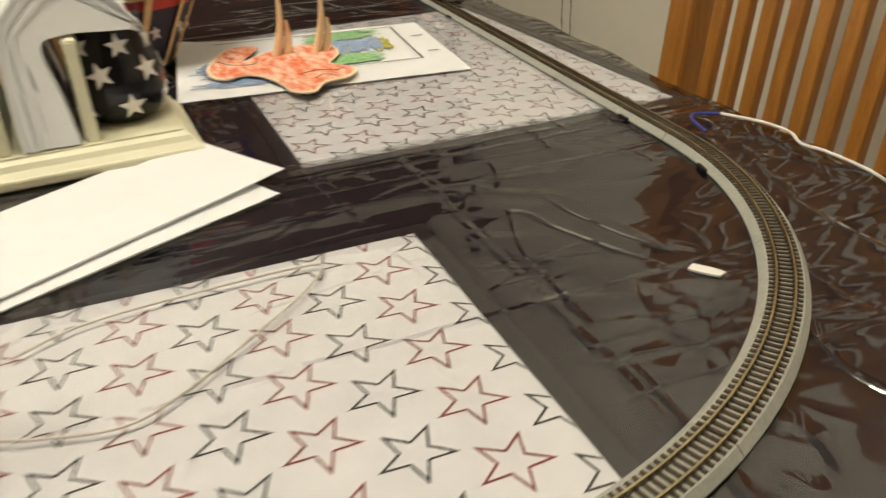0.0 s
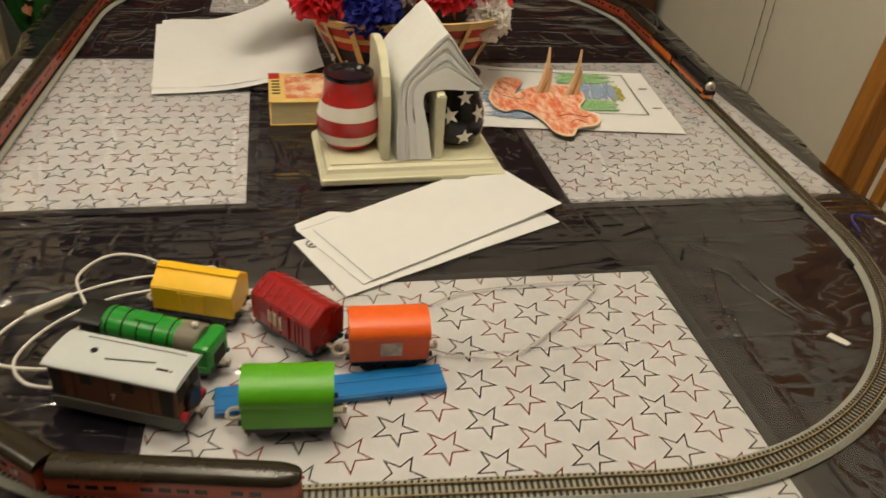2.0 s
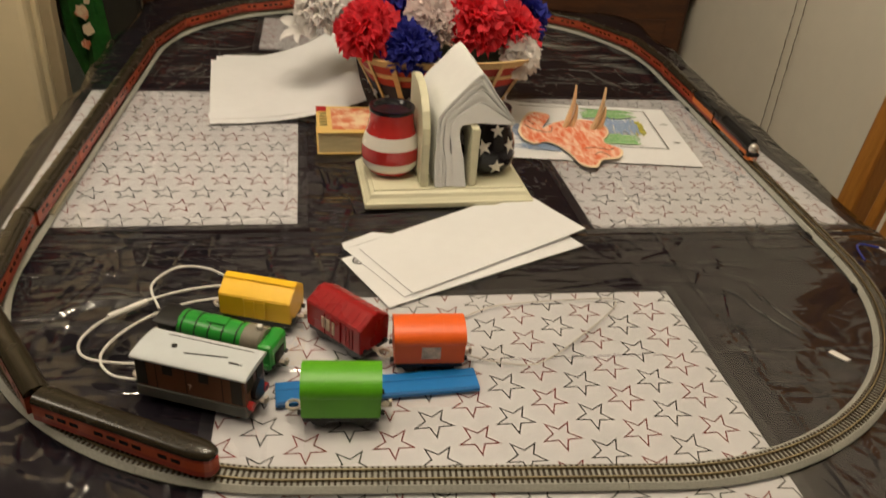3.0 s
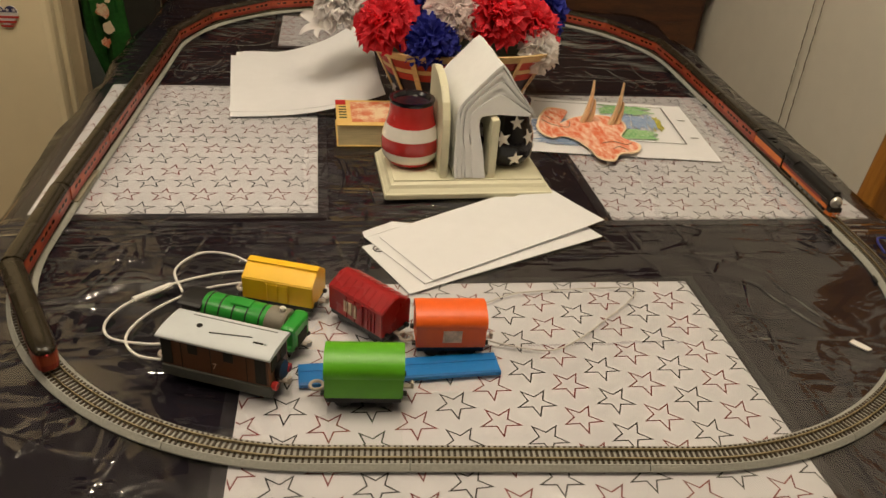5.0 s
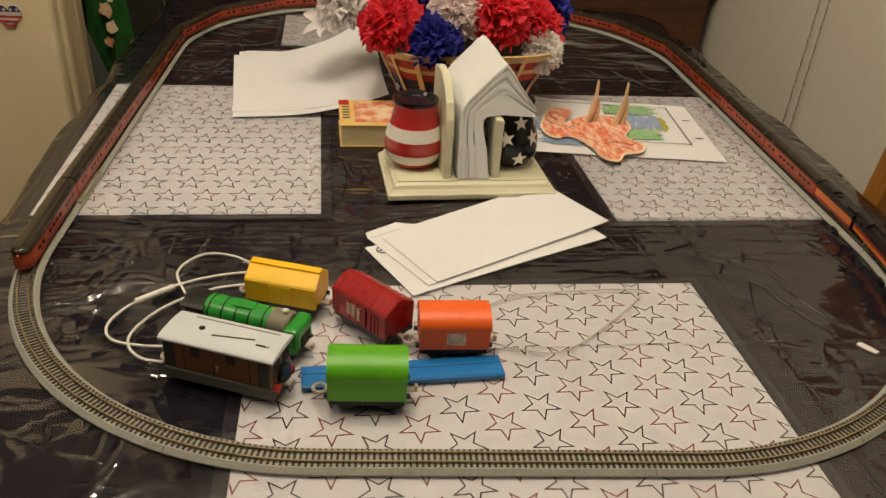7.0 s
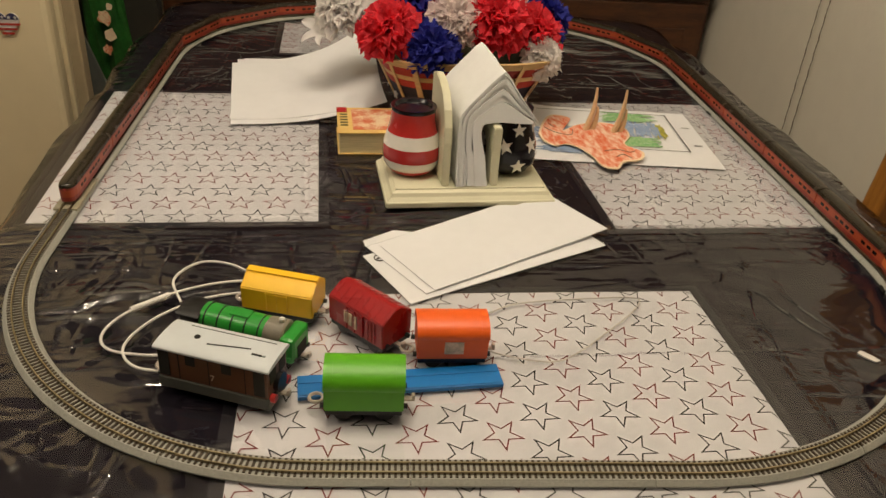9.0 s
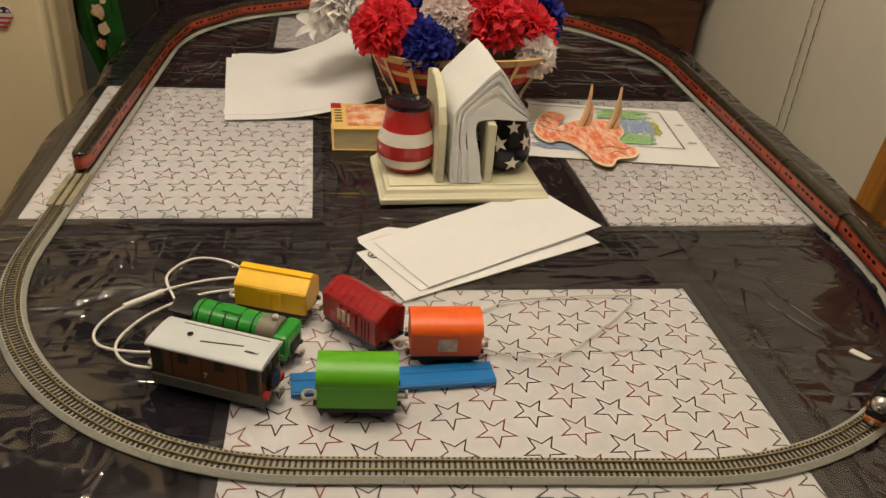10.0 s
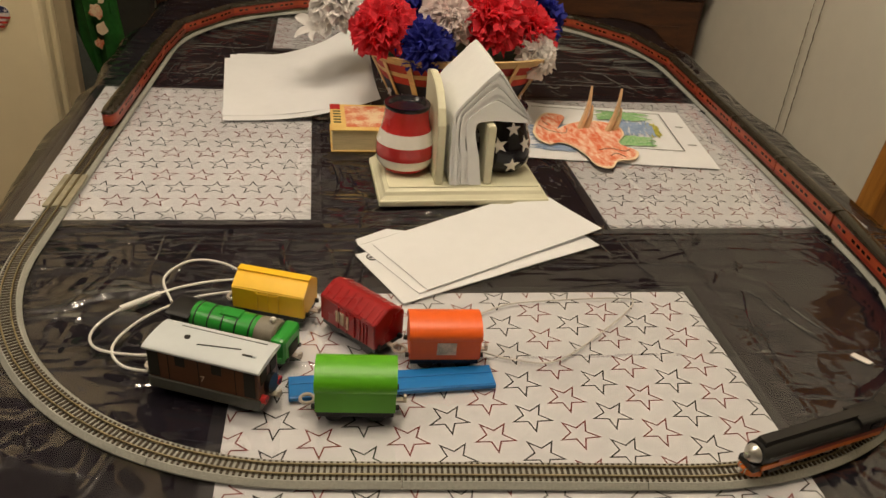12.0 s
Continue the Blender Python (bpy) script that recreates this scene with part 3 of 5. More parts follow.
def railway():
    t = thing("model_railway_track", "oval of model railway track on grey ballast roadbed", "railway track", pose(0, 0, 0))
    bed = [(-0.0125, 0), (0.0125, 0), (0.0125, 0.0012), (0.0092, 0.0048), (-0.0092, 0.0048), (-0.0125, 0.0012)]
    pieces = 22
    for k in range(pieces):
        s0, s1 = LOOP * k / pieces, LOOP * (k + 1) / pieces
        part("roadbed_section", sweep(bmesh.new(), s0 + 0.0003, s1 - 0.0003, bed), "ballast", t)
        for side in (-1, 1):
            p = [(side * 0.0045 + u, z) for u, z in ((-0.0008, 0.0055), (0.0008, 0.0055), (0.0005, 0.0060), (0.0005, RAIL_TOP), (-0.0005, RAIL_TOP), (-0.0005, 0.0060))]
            part("rail", sweep(bmesh.new(), s0 + 0.0002, s1 - 0.0002, p), "rail", t)
    # joiners at a few joints of the roadbed
    for place in ((0.244, 0.491), (0.228, 0.378), (0.262, 0.90)):
        s = nearest_on_track(place)
        d, p = along(s), on_track(s)
        m = Matrix.Translation(p) @ Matrix.Rotation(math.atan2(d.y, d.x), 4, "Z")
        bm = box(-0.006, 0.006, -0.0150, -0.0124, 0, 0.003, 0.0006)
        bm.transform(m)
        part("joiner", bm, "black", t, "black plastic joiner clip")
    # the crossing piece on the far run
    s0 = nearest_on_track(CROSSING)
    for lo, hi in ((-0.0125, -0.0062), (-0.0030, 0.0030), (0.0062, 0.0125)):
        part("crossing_plank", sweep(bmesh.new(), s0, s0 + 0.078, [(lo, 0.0046), (hi, 0.0046), (hi, 0.0066), (lo, 0.0066)]), "deck", t, "tan rerailer deck plate")
    # ties
    one = None
    rest = bmesh.new()
    n = int(LOOP / 0.0043)
    count = 0
    for k in range(n):
        s = LOOP * k / n
        p, d = on_track(s), along(s)
        m = Matrix.Translation(p) @ Matrix.Rotation(math.atan2(d.y, d.x), 4, "Z")
        if s0 < s < s0 + 0.078:
            continue
        if p.y < 0.30 and count < 300:
            if one is None:
                bm = box(-0.00095, 0.00095, -0.0082, 0.0082, 0.0044, 0.0057)
                for v in (-1, 1):
                    add_box(bm, -0.0007, 0.0007, v * 0.0045 - 0.0017, v * 0.0045 + 0.0017, 0.0057, 0.0062)
                one = part("tie", bm, "tie", t)
                ob = one
            else:
                ob = new("tie", one.data)
                ob.parent = t
            ob.matrix_basis = m
            count += 1
        else:
            bm = box(-0.00095, 0.00095, -0.0082, 0.0082, 0.0044, 0.0057)
            bm.transform(m)
            me = bpy.data.meshes.new("tmp")
            bm.to_mesh(me)
            bm.free()
            rest.from_mesh(me)
            bpy.data.meshes.remove(me)
    tagged(part("tie_row", rest, "tie", t), kind="stuff")


def nearest_on_track(p):
    ss = np.linspace(0, LOOP, 4000)
    d = np.hypot(np.interp(ss, LINE[0], LINE[1]) - p[0], np.interp(ss, LINE[0], LINE[2]) - p[1])
    return float(ss[d.argmin()])


def side_profile(w, z0, z1, bulge=0.0):
    return [(-w, z0), (w, z0), (w + bulge, (z0 + z1) / 2), (w, z1), (-w, z1), (-w - bulge, (z0 + z1) / 2)]


def extrude_x(profile, x0, x1, taper=1.0):
    """A cross-section in y, z drawn along x."""
    bm = bmesh.new()
    a = [bm.verts.new((x0, y, z)) for y, z in profile]
    b = [bm.verts.new((x1, y, z)) for y, z in profile]
    n = len(profile)
    bm.faces.new(a[::-1])
    bm.faces.new(b)
    for i in range(n):
        bm.faces.new((a[i], a[(i + 1) % n], b[(i + 1) % n], b[i]))
    bmesh.ops.recalc_face_normals(bm, faces=bm.faces)
    return bm


def truck(car, x):
    t = part("truck", box(x - 0.012, x + 0.012, -0.0072, 0.0072, RAIL_TOP + 0.002, RAIL_TOP + 0.0055, 0.0008), "black", car)
    for dx in (-0.008, 0.008):
        bm = bmesh.new()
        for s in (-1, 1):
            add_cyl(bm, (x + dx, s * 0.0044, RAIL_TOP + 0.0031), (x + dx, s * 0.0060, RAIL_TOP + 0.0031), 0.0031, 14)
        part("wheelset", bm, "steel", t)


def passenger_car(last=False):
    """A streamlined coach, its length along x, on the rails at z = 0 of the table."""
    h = CAR / 2 - 0.0012
    car = thing("passenger_coach", "orange and red streamlined model coach with black roof", "model coach", group="coaches of the train")
    z = RAIL_TOP
    tail = h
    if last:
        car["label"] = "rounded-end observation coach in red and orange, black roof"
    w = 0.0094

    def shell(z0, z1, ww, mat, name, label=""):
        bm = bmesh.new()
        rows = []
        xs = [(-h, 1.0), (h - (0.018 if last else 0), 1.0)]
        if last:
            xs += [(h - 0.018 + 0.018 * math.sin(a), math.cos(a) ** 0.6 if a < 1.57 else 0.02) for a in (0.45, 0.85, 1.15, 1.4, 1.56)]
        for x, k in xs:
            k = max(k, 0.12)
            rows.append([bm.verts.new((x, y * ww * k, zz)) for y, zz in ((-1, z0), (1, z0), (1, z1), (-1, z1))])
        for a, b in zip(rows, rows[1:]):
            for i in range(4):
                bm.faces.new((a[i], a[(i + 1) % 4], b[(i + 1) % 4], b[i]))
        bm.faces.new(rows[0][::-1])
        bm.faces.new(rows[-1])
        bmesh.ops.recalc_face_normals(bm, faces=bm.faces)
        return part(name, bm, mat, car, label)

    shell(z + 0.0035, z + 0.0085, w, "car_red", "lower_side", "dark red lower side panel")
    shell(z + 0.0085, z + 0.0165, w + 0.0001, "car_orange", "window_band", "orange window band")
    shell(z + 0.0165, z + 0.0190, w, "car_red", "letter_board", "dark red letter board")
    # roof, rounded
    bm = bmesh.new()
    rows = []
    xs = [(-h, 1.0), (h - (0.02 if last else 0), 1.0)]
    if last:
        xs += [(h - 0.02 + 0.0205 * math.sin(a), max(0.1, math.cos(a) ** 0.6)) for a in (0.45, 0.85, 1.15, 1.4, 1.56)]
    for x, k in xs:
        rows.append([bm.verts.new((x, (w + 0.0003) * k * math.cos(math.pi * j / 12), z + 0.019 + 0.0062 * (k ** 0.5) * math.sin(math.pi * j / 12) ** 0.8)) for j in range(13)])
    for a, b in zip(rows, rows[1:]):
        for j in range(12):
            bm.faces.new((a[j], a[j + 1], b[j + 1], b[j]))
        bm.faces.new((a[12], a[0], b[0], b[12]))
    bm.faces.new(rows[0])
    bm.faces.new(rows[-1][::-1])
    bmesh.ops.recalc_face_normals(bm, faces=bm.faces)
    part("roof", bm, "car_roof", car, "glossy black roof", smooth=True)
    # windows
    n = 11
    win = None
    for k in range(n):
        if k in (3, 8):
            continue
        for s in (-1, 1):
            x = -h + 0.016 + (2 * h - (0.042 if last else 0.032)) * k / (n - 1)
            if win is None:
                win = part("window", box(-0.0036, 0.0036, -0.0003, 0.0003, -0.0017, 0.0017), "car_glass", car)
                ob = win
            else:
                ob = new("window", win.data)
                ob.parent = car
            ob.matrix_basis = pose(x, s * (w + 0.0001), z + 0.0125)
    part("underframe", box(-h + 0.004, h - 0.012, -0.0072, 0.0072, z + 0.0022, z + 0.0036), "black", car)
    truck(car, -h + 0.022)
    truck(car, h - 0.026)
    part("diaphragm", box(-h - 0.0012, -h + 0.0004, -0.0055, 0.0055, z + 0.0045, z + 0.0195), "black", car)
    if last:
        part("tail_light", lathe([(0.0003, 0), (0.0013, 0.0006), (0.0008, 0.0014), (0.0002, 0.0018)], 10, pose(h + 0.0002, 0, z + 0.0185, 0, 90, 0)), "buffer_red", car, "red tail marker lamp")
    return car


def locomotive():
    """Streamlined steam engine, nose towards -x."""
    L = LOCO / 2
    e = thing("steam_locomotive", "black and orange streamlined model steam locomotive, silver nose", "locomotive")
    z = RAIL_TOP
    r = 0.0098
    body = pose(0, 0, z + 0.0172, 0, 90, 0)
    part("boiler", lathe([(0.0070, -L + 0.0065), (0.0088, -L + 0.0075), (r, -L + 0.016), (r, L - 0.03)], 28, body), "black", e, "black boiler", smooth=True)
    part("smokebox_front", lathe([(0.0010, -L + 0.0005), (0.0045, -L + 0.0014), (0.0068, -L + 0.0038), (0.0074, -L + 0.0068)], 28, body), "silver", e, "silver smokebox front", smooth=True)
    part("headlight", lathe([(0.0008, -L - 0.0022), (0.0020, -L - 0.0018), (0.0022, -L + 0.0012)], 16, body), "steel", e, "round headlight")
    bm = extrude_x([(-0.0046, z + 0.0250), (0.0046, z + 0.0250), (0.0038, z + 0.0296), (-0.0038, z + 0.0296)], -L + 0.010, L - 0.03)
    part("skyline_casing", bm, "black", e)
    # orange skirts along both sides with a red band above
    for s in (-1, 1):
        bm = box(-L + 0.008, L - 0.004, s * 0.0088 - 0.0006, s * 0.0088 + 0.0006, z + 0.0075, z + 0.0118)
        part("skirt", bm, "loco_orange", e, "orange running-board skirt")
        part("skirt_band", box(-L + 0.022, L - 0.004, s * 0.0092 - 0.0004, s * 0.0092 + 0.0004, z + 0.0118, z + 0.0152), "car_red", e, "dark red band")
        part("handrail", cyl((-L + 0.012, s * 0.0094, z + 0.0185), (L - 0.032, s * 0.0094, z + 0.0185), 0.0003, 6), "steel", e)
    part("cab", box(L - 0.031, L - 0.003, -0.0094, 0.0094, z + 0.0118, z + 0.0262, 0.0015), "black", e, "black cab")
    part("cab_roof", extrude_x([(0.0097 * math.cos(math.pi * k / 8), z + 0.0258 + 0.0030 * math.sin(math.pi * k / 8)) for k in range(9)], L - 0.032, L - 0.002), "black", e)
    for s in (-1, 1):
        part("cab_window", box(L - 0.020, L - 0.010, s * 0.0096 - 0.0003, s * 0.0096 + 0.0003, z + 0.018, z + 0.0225), "car_glass", e)
    # pilot
    bm = bmesh.new()
    pts = [(-L - 0.002, 0.0), (-L + 0.002, 0.0062), (-L + 0.010, 0.0088), (-L + 0.010, -0.0088), (-L + 0.002, -0.0062)]
    add_prism(bm, pts, z + 0.0012, z + 0.0055)
    bmesh.ops.recalc_face_normals(bm, faces=bm.faces)
    part("pilot", bm, "loco_orange", e, "orange pilot")
    for s in (-1, 1):
        part("pilot_stripe", box(-L - 0.0005, -L + 0.0012, s * 0.0026 - 0.0006, s * 0.0026 + 0.0006, z + 0.0013, z + 0.0060), "silver", e, "silver pilot stripe")
    part("front_apron", box(-L + 0.0015, -L + 0.012, -0.0080, 0.0080, z + 0.0055, z + 0.0115, 0.001), "black", e, "black front apron")
    part("coupler", box(-L - 0.0042, -L - 0.001, -0.0016, 0.0016, z + 0.0030, z + 0.0052, 0.0004), "silver", e)
    # wheels
    part("frame", box(-L + 0.008, L - 0.006, -0.0035, 0.0035, z + 0.002, z + 0.0085), "black", e)
    for x, rr in [(-L + 0.016, 0.0031), (-L + 0.025, 0.0031), (-L + 0.038, 0.0062), (-L + 0.0515, 0.0062), (-L + 0.065, 0.0062), (-L + 0.0785, 0.0062), (-L + 0.092, 0.0033), (-L + 0.100, 0.0033)]:
        for s in (-1, 1):
            part("wheel", cyl((x, s * 0.0042, z + rr), (x, s * 0.0061, z + rr), rr, 20), "steel", e)
    for s in (-1, 1):
        part("side_rod", box(-L + 0.036, -L + 0.081, s * 0.0068 - 0.0004, s * 0.0068 + 0.0004, z + 0.0035, z + 0.0048), "steel", e, "bright side rod")
        part("cylinder", cyl((-L + 0.014, s * 0.0072, z + 0.0055), (-L + 0.026, s * 0.0072, z + 0.0055), 0.0030, 14), "black", e)
    return e


def tender():
    L = TENDER / 2
    e = thing("tender", "model locomotive tender with orange sides and black deck", "tender")
    z = RAIL_TOP
    part("tank", box(-L + 0.001, L - 0.001, -0.0092, 0.0092, z + 0.0045, z + 0.0225, 0.001), "black", e)
    for s in (-1, 1):
        part("side_panel", box(-L + 0.001, L - 0.001, s * 0.0093 - 0.0004, s * 0.0093 + 0.0004, z + 0.0085, z + 0.0165), "loco_orange", e, "orange side panel")
        part("side_band", box(-L + 0.001, L - 0.001, s * 0.0093 - 0.0003, s * 0.0093 + 0.0003, z + 0.0048, z + 0.0083), "car_red", e, "dark red side band")
    part("deck_hatch", cyl((0.004, 0, z + 0.0222), (0.004, 0, z + 0.0242), 0.0035, 16), "black", e)
    part("deck_tank", extrude_x([(0.0078 * math.cos(math.pi * k / 10), z + 0.0222 + 0.003 * math.sin(math.pi * k / 10)) for k in range(11)], 0.012, L - 0.002), "black", e, smooth=True)
    part("coal_bunker", box(-L + 0.003, -L + 0.02, -0.0075, 0.0075, z + 0.0222, z + 0.0252, 0.001), "black", e)
    for x in (-L + 0.018, L - 0.018):
        truck(e, x)
    return e


# ---- toy wagons ----
def toy_base(t, l, w, z=0.013):
    """Chassis, wheels and hook couplers under a toy wagon, length along x."""
    part("chassis", box(-l / 2 + 0.001, l / 2 - 0.001, -w / 2 + 0.002, w / 2 - 0.002, 0.006, z, 0.0008), "black", t, "black chassis")
    for x in (-l / 2 + 0.014, l / 2 - 0.014):
        for s in (-1, 1):
            bm = lathe([(0.002, 0), (0.0068, 0.0004), (0.0072, 0.0012), (0.0072, 0.0032), (0.0060, 0.0036)], 20, pose(x, s * (w / 2 - 0.007), 0.0072, -90 * s))
            part("wheel", bm, "black", t, smooth=True)
    for s in (-1, 1):
        for y in (-1, 1):
            part("buffer", cyl((s * l / 2, y * w * 0.33, 0.0125), (s * (l / 2 + 0.003), y * w * 0.33, 0.0125), 0.0022, 10), "black", t)
    # hook at one end, ring at the other
    bm = box(l / 2 - 0.002, l / 2 + 0.009, -0.0022, 0.0022, 0.0085, 0.0105, 0.0005)
    add_box(bm, l / 2 + 0.0065, l / 2 + 0.009, -0.0022, 0.0022, 0.0085, 0.0142, 0.0005)
    part("hook", bm, "coupler", t, "cream plastic hook coupler")
    ring = [(-l / 2 - 0.007 + 0.0052 * math.cos(a), 0.0052 * math.sin(a), 0.0095) for a in [2 * math.pi * k / 20 for k in range(21)]]
    part("ring", add_tube(bmesh.new(), ring, 0.0014, 6), "coupler", t, "cream plastic ring coupler")


def van(name, label, mat, m, l=0.060, w=0.036, eave=0.036, top=0.049, style="arch"):
    t = thing(name, label, "toy wagon", m, group="toy wagons")
    toy_base(t, l, w)
    z0 = 0.011
    hw = w / 2
    if style == "arch":
        roof = [(hw * math.cos(math.pi * k / 12), eave + (top - eave) * math.sin(math.pi * k / 12) ** 0.85) for k in range(13)]
    else:
        roof = [(hw, eave), (hw * 0.18, top), (-hw * 0.18, top), (-hw, eave)]
    body = [(-hw * 0.97, z0), (hw * 0.97, z0)] + roof
    bm = extrude_x(body, -l / 2, l / 2)
    bmesh.ops.bevel(bm, geom=[e for e in bm.edges if e.calc_face_angle(0) > 0.6], offset=0.0008, segments=2, affect="EDGES")
    part("body", bm, mat, t, smooth=True)
    rr = [(y * 1.035, z + 0.0012) for y, z in roof]
    inner = [(y * 0.99, z - 0.0006) for y, z in roof]
    if style == "arch":
        bm = extrude_x(rr + inner[::-1], -l / 2 - 0.0006, l / 2 + 0.0006)
        part("roof", bm, mat, t, smooth=True)
        for k in range(-2, 3):
            bm = extrude_x([(y * 1.004, z + 0.0003) for y, z in rr] + inner[::-1], k * l / 5 - 0.0004, k * l / 5 + 0.0004)
            part("roof_seam", bm, mat, t)
    elif style == "ribbed":
        for k in range(8):
            x = -l / 2 + 0.005 + (l - 0.010) * k / 7
            for s in (-1, 1):
                a, b = (s * hw, eave), (s * hw * 0.18, top)
                bm = bmesh.new()
                d = Vector((0, b[0] - a[0], b[1] - a[1]))
                nrm = Vector((0, -d.z, d.y)) * (-s)
                nrm = nrm.normalized() if nrm.z > 0 else -nrm.normalized()
                q = [Vector((x + dx, a[0], a[1])) + d * f + nrm * 0.0004 for f in (0.06, 0.97) for dx in (-0.0013, 0.0013)]
                q2 = [p - nrm * 0.0014 for p in q]
                vs = [bm.verts.new(p) for p in q + q2]
                for f in ((0, 1, 3, 2), (4, 6, 7, 5), (0, 2, 6, 4), (1, 5, 7, 3), (0, 4, 5, 1), (2, 3, 7, 6)):
                    bm.faces.new([vs[i] for i in f])
                bmesh.ops.recalc_face_normals(bm, faces=bm.faces)
                part("roof_rib", bm, mat, t)
    else:
        part("ridge_board", box(-l / 2, l / 2, -0.0042, 0.0042, top, top + 0.0012, 0.0004), mat, t)
    # side door frame and ribs
    for s in (-1, 1):
        y = s * hw * 0.985
        if style != "arch":
            part("door_panel", box(-0.009, 0.009, y - 0.0007, y + 0.0007, z0 + 0.003, eave - 0.003, 0.0003), mat, t)
            for x in (-0.0095, 0.0095, 0.0):
                part("door_rib", box(x - 0.0007, x + 0.0007, y - 0.0016, y + 0.0016, z0 + 0.002, eave - 0.002), mat, t)
    if style == "ribbed":
        for s in (-1, 1):
            for x in (0.016, 0.020, 0.024):
                part("side_rib", box(x - 0.0005, x + 0.0005, s * hw * 0.985 - 0.0009, s * hw * 0.985 + 0.0009, z0 + 0.002, eave - 0.003), mat, t)
        for k in range(3):
            part("worn_print", box(-0.012 + k * 0.0055, -0.008 + k * 0.0055, -hw * 0.985 - 0.0016, -hw * 0.985 - 0.0004, 0.019 - k * 0.001, 0.030), "print_pale", t, "worn pale lettering")
    if mat == "toy_orange":
        part("worn_label", box(-0.007, 0.009, -hw * 0.985 - 0.0005, -hw * 0.985 + 0.0002, 0.017, 0.029), "print_pale", t, "scratched pale square label")
    return t


def tram_engine(m):
    t = thing("toy_tram_engine", "brown boxy toy tram engine with grey roof", "toy engine", m)
    l, w = 0.093, 0.035
    toy_base(t, l, w, 0.012)
    part("skirt", box(-l / 2, l / 2, -w / 2, w / 2, 0.004, 0.014, 0.001), "toy_skirt", t, "dark grey side skirt")
    part("body", box(-l / 2 + 0.001, l / 2 - 0.001, -w / 2 + 0.001, w / 2 - 0.001, 0.014, 0.042, 0.001), "toy_brown", t)
    hw = w / 2 + 0.0012
    roof = [(hw * math.cos(math.pi * k / 12), 0.0422 + 0.0030 * math.sin(math.pi * k / 12)) for k in range(13)]
    part("roof", extrude_x(roof + [(-hw, 0.0408), (hw, 0.0408)], -l / 2 - 0.0012, l / 2 + 0.0012), "toy_roof", t, "pale grey curved roof", smooth=True)
    part("roof_hole", cyl((-0.020, 0.000, 0.0450), (-0.020, 0.000, 0.0458), 0.0024, 14), "black", t)
    slot = box(-0.017, 0.017, -0.0004, 0.0004, 0.0452, 0.0458)
    slot.transform(pose(0.008, -0.003, 0, 0, 0, 9))
    part("roof_slot", slot, "black", t)
    part("roof_slot", box(-0.032, 0.040, 0.0122, 0.0130, 0.0430, 0.0446), "black", t)
    part("switch_slot", box(0.028, 0.037, -0.0060, -0.0045, 0.0444, 0.0456), "black", t)
    part("switch", box(0.0365, 0.039, -0.0062, -0.0043, 0.0444, 0.0466, 0.0004), "toy_roof", t)
    for s in (-1, 1):
        y = s * (w / 2 - 0.001)
        for x in (-0.018, 0.012):
            part("window", box(x - 0.004, x + 0.004, y - 0.0004, y + 0.0006, 0.030, 0.039), "dark", t)
        for x in (-l / 2 + 0.006, l / 2 - 0.008):
            part("doorway", box(x - 0.0045, x + 0.0045, y - 0.0004, y + 0.0006, 0.016, 0.039), "dark", t)
        for x in (-0.028, -0.003, 0.027):
            part("plank_line", box(x - 0.0003, x + 0.0003, y - 0.0003, y + 0.0005, 0.015, 0.040), "dark", t)
    txt = number_plate("7", 0.0075)
    txt.parent = t
    txt.matrix_basis = pose(0.0, -w / 2 + 0.0006, 0.0205, 90)
    for y in (-0.012, 0.012):
        part("buffer_beam", cyl((l / 2 - 0.001, y, 0.013), (l / 2 + 0.003, y, 0.013), 0.0035, 14), "buffer_red", t, "red buffer")
    for y in (-0.008, 0.008):
        part("end_window", box(l / 2 - 0.0014, l / 2 - 0.0004, y - 0.005, y + 0.005, 0.026, 0.037), "dark", t)
    part("face_plate", cyl((l / 2 - 0.001, 0, 0.020), (l / 2 + 0.003, 0, 0.020), 0.008, 24), "black", t, "round dark front plate")


def number_plate(text, size):
    c = bpy.data.curves.new("number", "FONT")
    c.body, c.size, c.extrude, c.align_x = text, size, 0.0002, "CENTER"
    tmp = bpy.data.objects.new("number", c)
    me = bpy.data.meshes.new_from_object(tmp)
    bpy.data.objects.remove(tmp)
    me.materials.clear()
    me.materials.append(M["print_pale"])
    return tagged(new("number", me), "small pale painted number")


